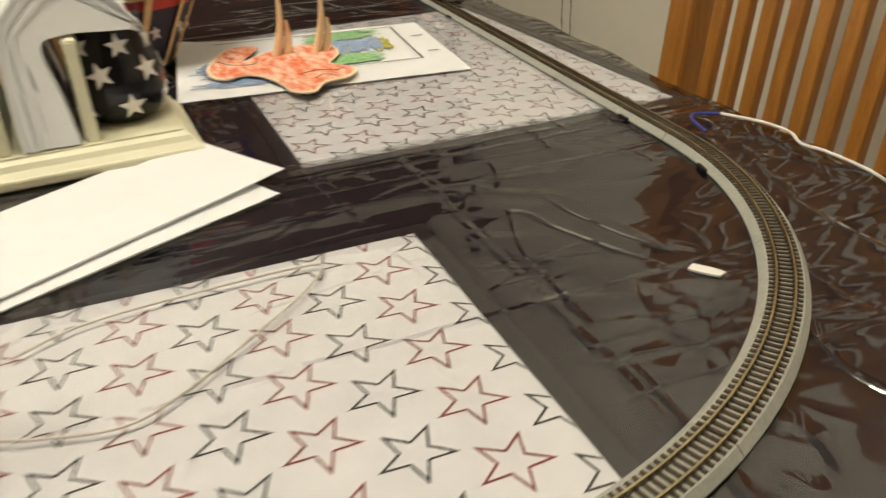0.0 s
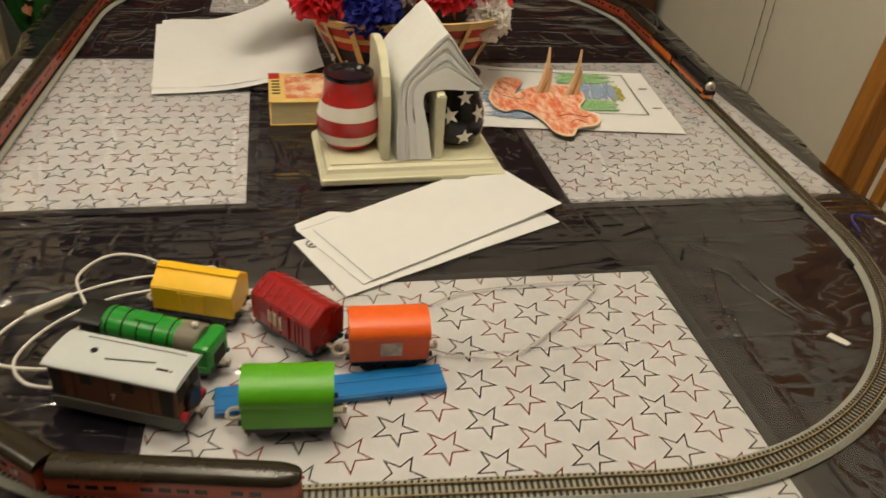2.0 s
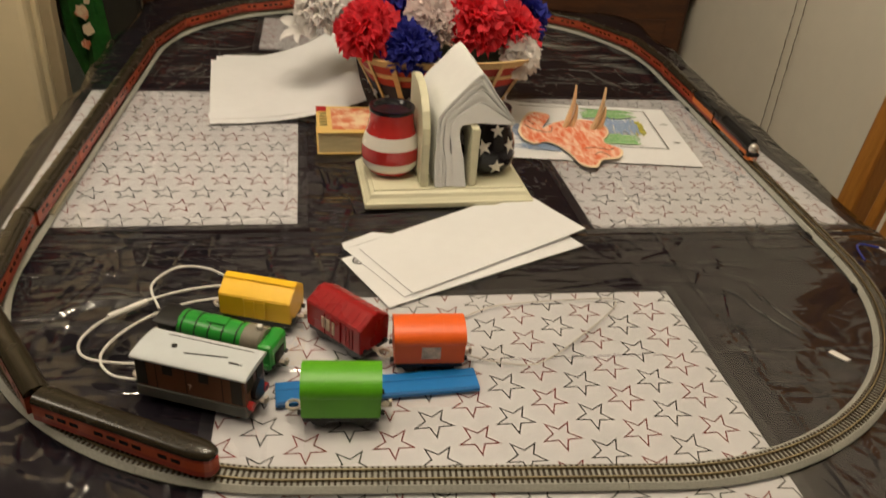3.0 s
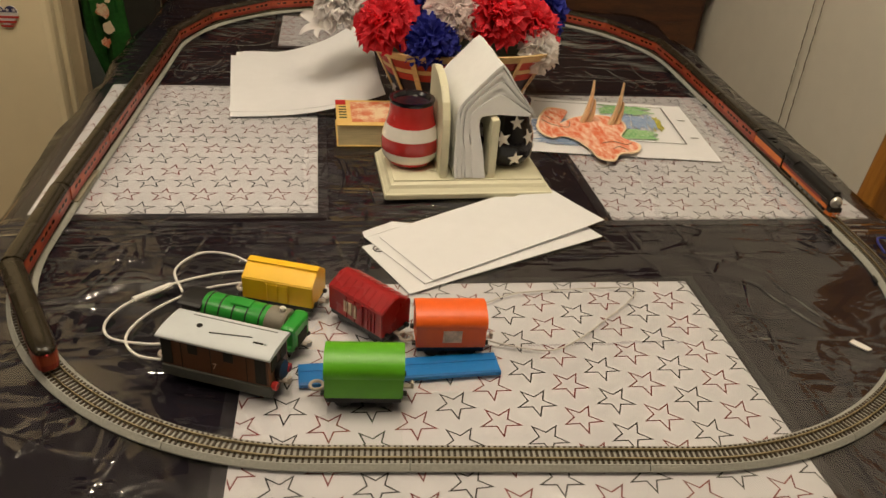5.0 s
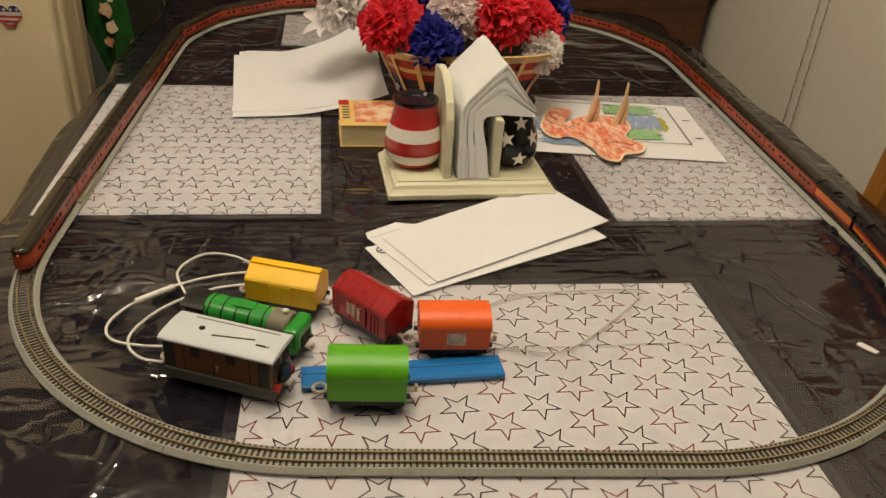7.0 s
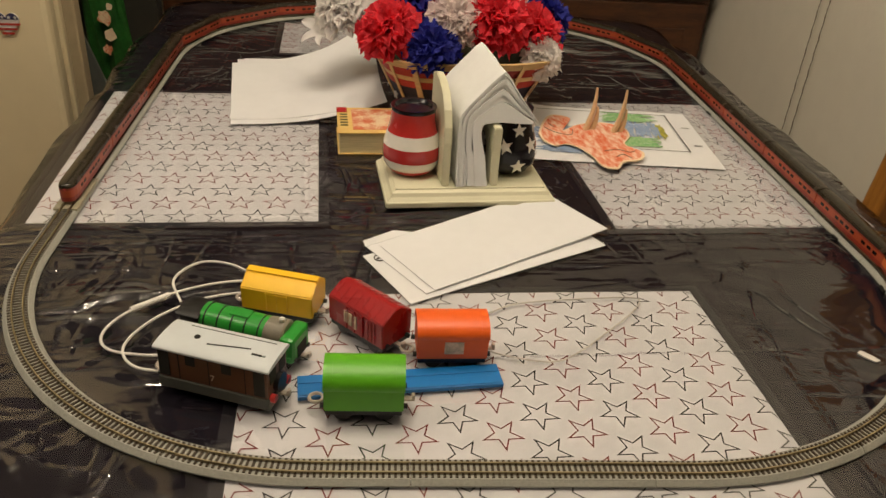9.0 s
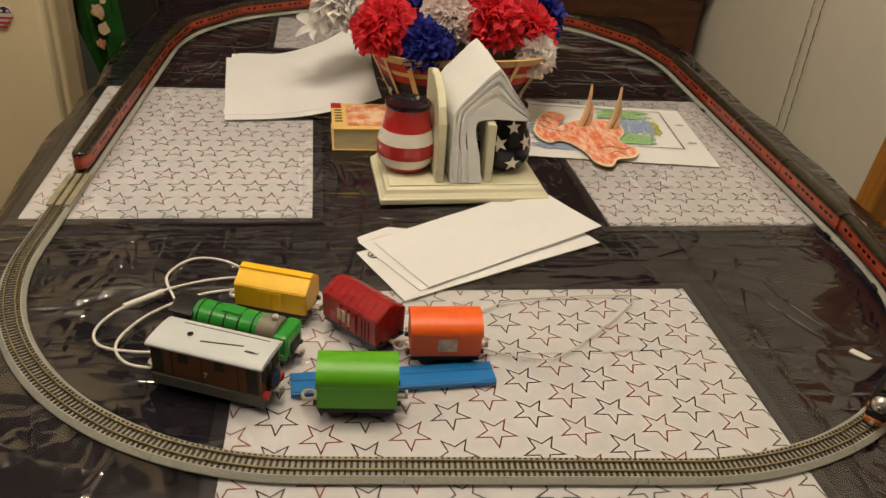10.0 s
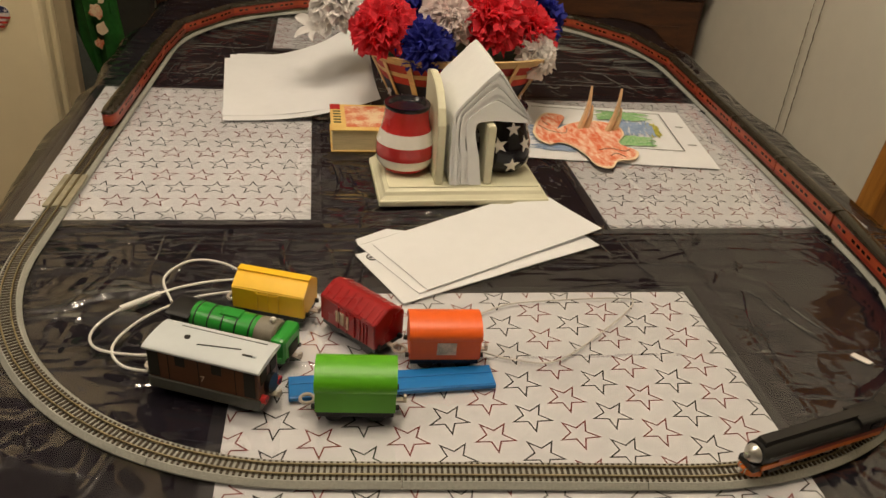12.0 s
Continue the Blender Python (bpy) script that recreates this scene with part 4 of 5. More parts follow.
def steam_toy(m):
    t = thing("toy_steam_engine", "green toy steam engine with banded boiler", "toy engine", m)
    l, w = 0.092, 0.034
    toy_base(t, l, w, 0.013)
    part("footplate", box(-l / 2, l / 2, -w / 2, w / 2, 0.013, 0.018, 0.0008), "engine_green", t)
    ax = pose(0, 0, 0.031, 0, 90, 0)
    part("boiler", lathe([(0.0125, -0.030), (0.0130, -0.029), (0.0130, 0.022)], 28, ax), "engine_green", t, smooth=True)
    for x in (-0.026, -0.015, -0.004, 0.007, 0.018):
        part("boiler_band", lathe([(0.0131, x - 0.0006), (0.0135, x - 0.0004), (0.0135, x + 0.0004), (0.0131, x + 0.0006)], 28, ax), "black", t)
    part("smokebox", lathe([(0.0131, 0.022), (0.0136, 0.0225), (0.0136, 0.036), (0.0120, 0.0375)], 28, ax), "smoke_grey", t, "worn grey smokebox ring", smooth=True)
    part("tank", box(-0.008, 0.008, -0.0055, 0.0055, 0.040, 0.0450, 0.001), "engine_green", t)
    part("whistle", lathe([(0.0015, 0.043), (0.0024, 0.046), (0.0024, 0.0485), (0.0012, 0.050)], 12, pose(0.033, 0, 0)), "cable", t, "white knob")
    part("nose", box(0.036, 0.048, -0.016, 0.016, 0.008, 0.038, 0.004), "engine_green", t)
    part("nose_opening", box(0.0475, 0.0485, -0.008, 0.008, 0.012, 0.026), "dark", t)
    part("cab", box(-0.046, -0.031, -0.0135, 0.0135, 0.018, 0.0370, 0.003), "black", t, "black cab")
    part("cab_roof", extrude_x([(0.0145 * math.cos(math.pi * k / 8), 0.0365 + 0.004 * math.sin(math.pi * k / 8)) for k in range(9)], -0.048, -0.029), "black", t, smooth=True)


def blue_track(m):
    t = thing("toy_track_piece", "blue plastic toy track piece lying flat", "toy track", m)
    l, w = 0.166, 0.026
    part("bed", box(-l / 2, l / 2, -w / 2, w / 2, 0.0, 0.0040, 0.0006), "toy_blue", t)
    for y in (-0.0072, 0.0072):
        part("ridge", box(-l / 2 + 0.001, l / 2 - 0.001, y - 0.0046, y + 0.0046, 0.0040, 0.0048, 0.0003), "toy_blue", t)


def cord_thing(name, label, category, pts, r, mat, n=8):
    ob = tagged(part(name, add_tube(bmesh.new(), smooth_line(pts, n), r), mat, smooth=True), label, category)
    return ob


# ---- paper things ----
def envelope(cx, cy, z, turn, l, w, label, bend=0.0, flap=False, mark=False):
    e = thing("envelope", label, "envelope", pose(cx, cy, z, 0, 0, turn), group="envelopes in the heap")
    bm = bmesh.new()
    nx, ny = 14, 6
    th = 0.0012
    lay = []
    for zz in (0, th):
        lay.append([[bm.verts.new((l * (i / nx - 0.5), w * (j / ny - 0.5), zz * (0.4 + 0.6 * math.sin(math.pi * min(max(i / nx, 0.04), 0.96)) * 1.0) + bend * (i / nx) ** 3 + 0.0006 * noise.noise(Vector((i * 0.4 + cx * 50, j * 0.5, zz * 100))))) for j in range(ny + 1)] for i in range(nx + 1)])
    lo, hi = lay
    for i in range(nx):
        for j in range(ny):
            bm.faces.new((hi[i][j], hi[i + 1][j], hi[i + 1][j + 1], hi[i][j + 1]))
            bm.faces.new((lo[i][j], lo[i][j + 1], lo[i + 1][j + 1], lo[i + 1][j]))
    for i in range(nx):
        bm.faces.new((lo[i][0], lo[i + 1][0], hi[i + 1][0], hi[i][0]))
        bm.faces.new((lo[i + 1][ny], lo[i][ny], hi[i][ny], hi[i + 1][ny]))
    for j in range(ny):
        bm.faces.new((lo[0][j + 1], lo[0][j], hi[0][j], hi[0][j + 1]))
        bm.faces.new((lo[nx][j], lo[nx][j + 1], hi[nx][j + 1], hi[nx][j]))
    part("pocket", bm, "paper", e, smooth=True)
    if flap:
        part("flap", prism([(-l / 2 - 0.001, w / 2), (-l / 2 + 0.004, w / 2 + 0.012), (-l / 2 + 0.045, w / 2 + 0.014), (-l / 2 + 0.06, w / 2)], 0.0006, 0.0011), "paper", e)
    if mark:
        ring = [(-l / 2 + 0.014 + 0.006 * math.cos(a), w / 2 - 0.012 + 0.006 * math.sin(a), 0.0012) for a in [2 * math.pi * k / 24 for k in range(25)]]
        part("printed_ring", add_tube(bmesh.new(), ring, 0.0006, 5), "ink_black", e, "small dark printed ring")
        part("printed_bar", box(-l / 2 + 0.010, -l / 2 + 0.018, w / 2 - 0.013, w / 2 - 0.011, 0.0009, 0.0014), "ink_black", e)


def loose_sheet(cx, cy, z, turn, lift_front, lift_back, label, seed):
    """A letter sheet whose side towards +x curls up."""
    w, h = 0.225, 0.285
    bm = bmesh.new()
    n = 16
    g = {}
    for i in range(n + 1):
        for j in range(n + 1):
            u, v = i / n, j / n
            up = (lift_front * (1 - v) + lift_back * v) * max(0, (u - 0.25) / 0.75) ** 1.8
            up += 0.0012 * noise.noise(Vector((u * 3 + seed, v * 3, seed)))
            for k, dz in ((0, 0), (1, 0.0004)):
                g[i, j, k] = bm.verts.new((w * (u - 0.5) - 0.15 * up, h * (v - 0.5), up + dz))
    for i in range(n):
        for j in range(n):
            bm.faces.new((g[i, j, 1], g[i + 1, j, 1], g[i + 1, j + 1, 1], g[i, j + 1, 1]))
            bm.faces.new((g[i, j, 0], g[i, j + 1, 0], g[i + 1, j + 1, 0], g[i + 1, j, 0]))
    for k in range(n):
        bm.faces.new((g[k, 0, 0], g[k + 1, 0, 0], g[k + 1, 0, 1], g[k, 0, 1]))
        bm.faces.new((g[k + 1, n, 0], g[k, n, 0], g[k, n, 1], g[k + 1, n, 1]))
        bm.faces.new((g[0, k + 1, 0], g[0, k, 0], g[0, k, 1], g[0, k + 1, 1]))
        bm.faces.new((g[n, k, 0], g[n, k + 1, 0], g[n, k + 1, 1], g[n, k, 1]))
    ob = tagged(part("paper_sheet", bm, "paper", smooth=True), label, "paper", group="sheets in the pile")
    ob.matrix_world = pose(cx, cy, z, 0, 0, turn)


# ---- napkin holder with shakers ----
def napkin_holder(m):
    t = thing("napkin_holder", "cream painted wooden napkin holder with stepped base", "napkin holder", m)
    part("base", box(-0.105, 0.099, -0.062, 0.062, 0.0, 0.008, 0.002), "cream", t)
    bm = bmesh.new()
    rows = []
    for g, z in ((0.0, 0.008), (-0.004, 0.012), (-0.006, 0.016), (-0.010, 0.0185), (-0.010, 0.020)):
        rows.append([bm.verts.new((x * (0.100 + g) - 0.003, y * (0.060 + g), z)) for x, y in ((-1, -1), (1, -1), (1, 1), (-1, 1))])
    for a, b in zip(rows, rows[1:]):
        for k in range(4):
            bm.faces.new((a[k], a[(k + 1) % 4], b[(k + 1) % 4], b[k]))
    bm.faces.new(rows[-1])
    bm.faces.new(rows[0][::-1])
    part("moulding", bm, "cream", t)
    # side boards: the one by the striped pot is tall with a rounded front corner
    tall = [(-0.046, 0.020), (0.052, 0.020), (0.052, 0.128), (0.030, 0.134), (0.004, 0.132), (-0.018, 0.124), (-0.034, 0.110), (-0.043, 0.092), (-0.046, 0.074)]
    low = [(-0.046, 0.020), (0.052, 0.020), (0.052, 0.0925), (-0.046, 0.0925)]
    for x, shape in ((-0.034, tall), (0.0245, low)):
        bm = extrude_x(shape, x - 0.0045, x + 0.0045)
        bmesh.ops.bevel(bm, geom=[e for e in bm.edges if e.calc_face_angle(0) > 0.9], offset=0.0012, segments=2, affect="EDGES")
        part("upright", bm, "cream", t, "cream painted side board")


def napkins(m):
    """A pack of folded napkins in the holder; the outer ones droop over the upright."""
    t = thing("napkin_stack", "stack of white paper napkins folded over the holder", "napkins", m)
    rnd = random.Random(5)
    base = 0.0215

    def fold_line(f, wob):
        """The outline of one layer, f from the outermost to the innermost."""
        line = [(-0.0215 + 0.038 * f, base), (-0.0225 + 0.036 * f + wob, base + 0.030), (-0.0215 + 0.030 * f - wob, 0.066), (-0.0210 + 0.028 * f, 0.090 - 0.006 * f), (-0.0170 + 0.026 * f, 0.106 - 0.014 * f),
                (0.005 + 0.010 * f, 0.129 - 0.035 * f), (0.026, 0.1485 - 0.0535 * f), (0.034, 0.1490 - 0.054 * f), (0.052, 0.124 - 0.030 * f), (0.0705 + wob, 0.0985 - 0.005 * f)]
        return smooth_line([(x, 0, z) for x, z in line], 5)

    cuts = (0.0, 0.07, 0.15, 0.24, 0.34, 0.46, 0.60, 1.0)
    layers = len(cuts) - 1
    wobs = [rnd.uniform(-0.0010, 0.0010) for _ in range(layers)]
    for k in range(layers):
        bm = bmesh.new()
        upper, lower = fold_line(cuts[k], wobs[k]), fold_line(cuts[k + 1] - 0.006, wobs[k])
        y0 = -0.050 + (0.0, 0.0014, 0.0004, 0.0020, 0.0008, 0.0022, 0.0010, 0.0020, 0.0004, 0.0012)[k]
        y1 = 0.076 + rnd.uniform(-0.004, 0.003)
        across = 29
        ragged = [rnd.uniform(-0.0010, 0.0020) + (0.0045 if j % 2 else -0.0045) for j in range(across)]
        rows = []
        for i, (p, q) in enumerate(zip(upper, lower)):
            last = i == len(upper) - 1
            row = []
            for side, point in ((0, q), (1, p)):
                for j in range(across):
                    jj = j if side == 0 else across - 1 - j
                    y = y0 + (y1 - y0) * jj / (across - 1)
                    out = ragged[jj] if last else 0.0
                    ripple = 0.0010 * noise.noise(Vector((y * 34, point.z * 30, k * 1.7)))
                    back = 0.0040 * noise.noise(Vector((point.x * 160, k * 3.1, 2.0))) if jj == across - 1 else 0.0
                    row.append(bm.verts.new((point.x + ripple + out * 0.6, y + back + 0.20 * (point.z - base), point.z + ripple - out * 0.7)))
            rows.append(row)
        mm = len(rows[0])
        for a, b in zip(rows, rows[1:]):
            for j in range(mm):
                bm.faces.new((a[j], a[(j + 1) % mm], b[(j + 1) % mm], b[j]))
        bm.faces.new(rows[0][::-1])
        bm.faces.new(rows[-1])
        bmesh.ops.recalc_face_normals(bm, faces=bm.faces)
        part("napkin", bm, "napkin", t, smooth=True)


POT = [(0.020, 0.0), (0.027, 0.003), (0.0335, 0.013), (0.0355, 0.024), (0.0350, 0.036), (0.0315, 0.048), (0.0282, 0.058), (0.0265, 0.068), (0.0262, 0.076), (0.0268, 0.081)]


def pot_radius(z):
    return float(np.interp(z, [p[1] for p in POT], [p[0] for p in POT]))


def striped_pot(m):
    t = thing("striped_shaker", "glazed pot with red and white stripes, dark mouth", "ceramic pot", m)
    bands = [(0.0, 0.008, "glaze_red"), (0.008, 0.020, "glaze_white"), (0.020, 0.037, "glaze_red"), (0.037, 0.052, "glaze_white"), (0.052, 0.0775, "glaze_red")]
    for z0, z1, mat in bands:
        zs = np.linspace(z0, z1, 6)
        part("stripe", lathe([(pot_radius(z), z) for z in zs], 40), mat, t, ("red" if mat == "glaze_red" else "white") + " glazed band", smooth=True)
    part("rim", lathe([(0.0264, 0.0775), (0.0274, 0.081), (0.0268, 0.0825), (0.0225, 0.0823), (0.020, 0.079)], 40), "glaze_black", t, "dark glazed mouth", smooth=True)


def starry_pot(m):
    t = thing("starry_shaker", "black glazed pot with white stars", "ceramic pot", m)
    part("body", lathe([(pot_radius(z), z) for z in np.linspace(0, 0.081, 22)], 40), "glaze_black", t, smooth=True)
    for k in range(6):
        for row, z in enumerate((0.016, 0.041, 0.060)):
            a = 2 * math.pi * (k + 0.5 * (row % 2)) / 6 + 0.35
            r = pot_radius(z) + 0.0006
            slope = math.atan2(pot_radius(z + 0.004) - pot_radius(z - 0.004), 0.008)
            bm = prism(star_points((0.0105, 0.0105, 0.0095)[row], 0.42, 0.3 * k), -0.0008, 0.0)
            bm.transform(Matrix.Rotation(a, 4, "Z") @ Matrix.Translation((r, 0, z)) @ Matrix.Rotation(slope, 4, "Y") @ Matrix.Rotation(math.pi / 2, 4, "Y") @ Matrix.Rotation(math.pi / 2, 4, "Z"))
            part("star", bm, "glaze_white", t)


def cover_book(m):
    t = thing("paperback_book", "thick paperback with yellow pages and orange cover art", "book", m)
    part("page_block", box(-0.058, 0.058, -0.045, 0.045, 0.001, 0.029), "book_page", t, "yellowed page block")
    part("cover", box(-0.060, 0.060, -0.047, 0.047, 0.029, 0.0305, 0.0004), "book_yellow", t, "yellow printed cover")
    part("cover", box(-0.060, 0.060, -0.047, 0.047, 0.0, 0.001), "book_yellow", t)
    part("cover_picture", box(-0.040, 0.052, -0.036, 0.040, 0.0305, 0.0308), "book_red", t, "orange and red picture")
    part("corner_patch", box(-0.060, -0.046, 0.028, 0.047, 0.0305, 0.0309), "glaze_red", t)
    for k in range(5):
        part("cover_bar", box(-0.056, -0.046, 0.018 - k * 0.010, 0.022 - k * 0.010, 0.0305, 0.0309), "leaf", t, "dark green printed bar")


# ---- basket of flowers ----
def basket(m):
    t = thing("flower_basket", "woven basket in flag colours with blond splints", "basket", m)
    n = 40

    def shape(z):
        k = z / 0.105
        return 0.080 + 0.052 * k, 0.060 + 0.042 * k

    def ringpt(a, z, grow=0.0):
        ax, ay = shape(z)
        p = 0.62
        c, s = math.cos(a), math.sin(a)
        return Vector(((ax + grow) * math.copysign(abs(c) ** p, c), (ay + grow) * math.copysign(abs(s) ** p, s), z))

    def band(z0, z1, mat, name, grow, th, label=""):
        bm = bmesh.new()
        rows = [[bm.verts.new(ringpt(2 * math.pi * k / n, z, g)) for k in range(n)] for z, g in ((z0, grow), (z1, grow), (z1, grow - th), (z0, grow - th))]
        for a, b in zip(rows, rows[1:] + rows[:1]):
            for k in range(n):
                bm.faces.new((a[k], a[(k + 1) % n], b[(k + 1) % n], b[k]))
        bmesh.ops.recalc_face_normals(bm, faces=bm.faces)
        return part(name, bm, mat, t, label)

    part("bottom", prism([tuple(ringpt(2 * math.pi * k / n, 0.001, -0.003).xy) for k in range(n)], 0.0, 0.003), "wicker_navy", t)
    band(0.0, 0.064, "wicker_navy", "lower_weave", 0.0, 0.003, "navy woven side with stars")
    for z0, z1, mat in ((0.0645, 0.075, "wicker_red"), (0.0755, 0.082, "wicker"), (0.0825, 0.096, "wicker_red")):
        band(z0, z1, mat, "weaver", 0.0, 0.0022, "red splint" if mat == "wicker_red" else "blond splint")
    band(0.096, 0.106, "wicker", "rim", 0.003, 0.006, "blond wooden rim")
    for k in range(14):
        a = 2 * math.pi * k / 14 + 0.1
        p0, p1 = ringpt(a, 0.004, 0.0012), ringpt(a, 0.102, 0.0012)
        bm = bmesh.new()
        o = Vector((p1.x, p1.y, 0)).normalized()
        side = Vector((-o.y, o.x, 0)) * (0.0045 if k % 2 else 0.0030)
        q = [p0 - side, p0 + side, p1 + side, p1 - side]
        f = [bm.verts.new(v + o * 0.0014) for v in q] + [bm.verts.new(v) for v in q]
        for i in ((0, 1, 2, 3), (7, 6, 5, 4), (0, 4, 5, 1), (1, 5, 6, 2), (2, 6, 7, 3), (3, 7, 4, 0)):
            bm.faces.new([f[j] for j in i])
        bmesh.ops.recalc_face_normals(bm, faces=bm.faces)
        part("stake", bm, "wicker", t, "upright blond splint")
    for k in range(14):
        a = 2 * math.pi * (k + 0.5) / 14
        p = ringpt(a, 0.042, 0.0018)
        o = Vector((p.x, p.y, 0)).normalized()
        bm = prism(star_points(0.0085, 0.42), 0, 0.0006)
        bm.transform(Matrix.Translation(p) @ o.to_track_quat("Z", "Y").to_matrix().to_4x4())
        part("star", bm, "petal_white", t, "white painted star")
    part("filling", prism([tuple(ringpt(2 * math.pi * k / n, 0.085, -0.006).xy) for k in range(n)], 0.080, 0.086), "leaf", t, "dark green filling")


def carnation(m, mat, r, seed, label):
    """A ruffled cloth flower: rings of frilled petals round a stem."""
    t = thing("carnation", label, "artificial flower", m, group="flowers in the basket")
    rnd = random.Random(seed)
    for ring in range(5):
        k = ring / 4
        n = (20, 18, 16, 12, 8)[ring]
        bm = bmesh.new()
        for i in range(n):
            a = 2 * math.pi * (i + 0.5 * (ring % 2)) / n + rnd.uniform(-0.15, 0.15)
            lift = radians(2 + 70 * k + rnd.uniform(-9, 9))
            ll = r * (1.0 - 0.28 * k) * rnd.uniform(0.88, 1.08)
            wd = r * 0.40
            rows = []
            nu, nv = 5, 6
            for u in range(nu + 1):
                f = u / nu
                row = []
                for v in range(nv + 1):
                    g = v / nv - 0.5
                    fr = (0.12 * r * math.sin(v * 2.4 + i) + rnd.uniform(-0.09, 0.09) * r) * f * f
                    edge = (1 + (rnd.uniform(-0.16, 0.06) if u == nu else 0))
                    x = ll * f * edge
                    y = wd * g * (0.3 + 1.1 * f) * 1.5
                    z = fr + 0.10 * r * math.sin(f * math.pi)
                    px, pz = x * math.cos(lift) - z * math.sin(lift), x * math.sin(lift) + z * math.cos(lift)
                    row.append(bm.verts.new((px * math.cos(a) - y * math.sin(a), px * math.sin(a) + y * math.cos(a), pz + 0.10 * r * k)))
                rows.append(row)
            for p, q in zip(rows, rows[1:]):
                for v in range(nv):
                    bm.faces.new((p[v], p[v + 1], q[v + 1], q[v]))
        part("petal_ring", bm, mat, t, smooth=True)
    part("calyx", lathe([(0.003, -0.03), (0.006, -0.008), (r * 0.3, 0.001)], 10), "leaf", t, "green calyx")
    return t


def lily(m):
    t = thing("lily", "white artificial lily drooping over the basket rim", "artificial flower", m, group="flowers in the basket")
    for i in range(6):
        a = 2 * math.pi * i / 6
        bm = bmesh.new()
        rows = []
        for u in range(9):
            f = u / 8
            wd = 0.011 * math.sin(math.pi * min(1, f * 0.92 + 0.08)) ** 0.7
            out, up = 0.008 + 0.040 * f ** 1.6, 0.050 * f - 0.022 * f ** 3
            row = []
            for v in (-1, -0.5, 0, 0.5, 1):
                y = wd * v
                row.append(bm.verts.new((out * math.cos(a) - y * math.sin(a), out * math.sin(a) + y * math.cos(a), up + 0.003 * v * v)))
            rows.append(row)
        for p, q in zip(rows, rows[1:]):
            for v in range(4):
                bm.faces.new((p[v], p[v + 1], q[v + 1], q[v]))
        part("petal", bm, "petal_white", t, smooth=True)
    part("throat", lathe([(0.003, -0.02), (0.008, 0.0), (0.009, 0.014)], 12), "lily_throat", t, "pale green throat")


# ---- drawing and cut-out ----
def drawing(m):
    t = thing("crayon_drawing", "printed page coloured in blue and green crayon", "drawing", m)
    w, h = 0.279, 0.216
    bm = bmesh.new()
    n = 12
    top = [[bm.verts.new((w * (i / n - 0.5), h * (j / 6 - 0.5), 0.0006 + 0.012 * max(0, 0.25 - i / n) ** 1.5 * 4 * (j / 6) + 0.0006 * noise.noise(Vector((i * 0.6, j * 0.6, 3))))) for j in range(7)] for i in range(n + 1)]
    low = [[bm.verts.new(v.co - Vector((0, 0, 0.0004))) for v in r] for r in top]
    for i in range(n):
        for j in range(6):
            bm.faces.new((top[i][j], top[i + 1][j], top[i + 1][j + 1], top[i][j + 1]))
            bm.faces.new((low[i][j], low[i][j + 1], low[i + 1][j + 1], low[i + 1][j]))
    part("sheet", bm, "paper", t, smooth=True)
    z = 0.0022
    rnd = random.Random(3)

    def scribble(name, mat, cx, cy, rx, ry, strokes, along_x, label):
        b = bmesh.new()
        for k in range(strokes):
            x = cx + rnd.uniform(-rx, rx) * (0.35 if along_x else 1)
            y = cy + rnd.uniform(-ry, ry) * (1 if along_x else 0.35)
            ln = rnd.uniform(0.5, 1.0) * (rx if along_x else ry)
            a = rnd.uniform(-0.25, 0.25) + (0 if along_x else 1.5)
            wd = rnd.uniform(0.0008, 0.0020)
            d, e = Vector((math.cos(a), math.sin(a))) * ln * 0.7, Vector((-math.sin(a), math.cos(a))) * wd
            zz = z + k * 0.000004
            b.faces.new([b.verts.new((x + s * d.x + q * e.x, y + s * d.y + q * e.y, zz)) for s, q in ((-1, -1), (1, -1), (1, 1), (-1, 1))])
        part(name, b, mat, t, label)

    scribble("blue_scribble", "crayon_blue", -0.075, -0.030, 0.055, 0.050, 90, True, "blue crayon strokes")
    scribble("blue_scribble", "crayon_blue", 0.048, 0.022, 0.030, 0.038, 70, False, "blue crayon strokes")
    scribble("green_scribble", "crayon_green", 0.042, 0.072, 0.046, 0.016, 60, True, "green crayon strokes")
    scribble("green_scribble", "crayon_green", 0.036, -0.028, 0.040, 0.018, 60, True, "green crayon strokes")
    scribble("yellow_scribble", "crayon_yellow", 0.078, 0.020, 0.008, 0.034, 26, False, "yellow crayon strokes")
    for x0, x1, y0, y1 in ((-0.10, 0.105, 0.0905, 0.0917), (0.104, 0.1053, -0.055, 0.0917), (0.03, 0.105, -0.0560, -0.0547)):
        part("printed_frame", box(x0, x1, y0, y1, z, z + 0.0002), "ink_black", t, "thin printed frame line")
    for y in (0.04, -0.03):
        part("printed_bar", box(0.118, 0.130, y, y + 0.002, 0.0016, 0.0018), "ink_black", t)


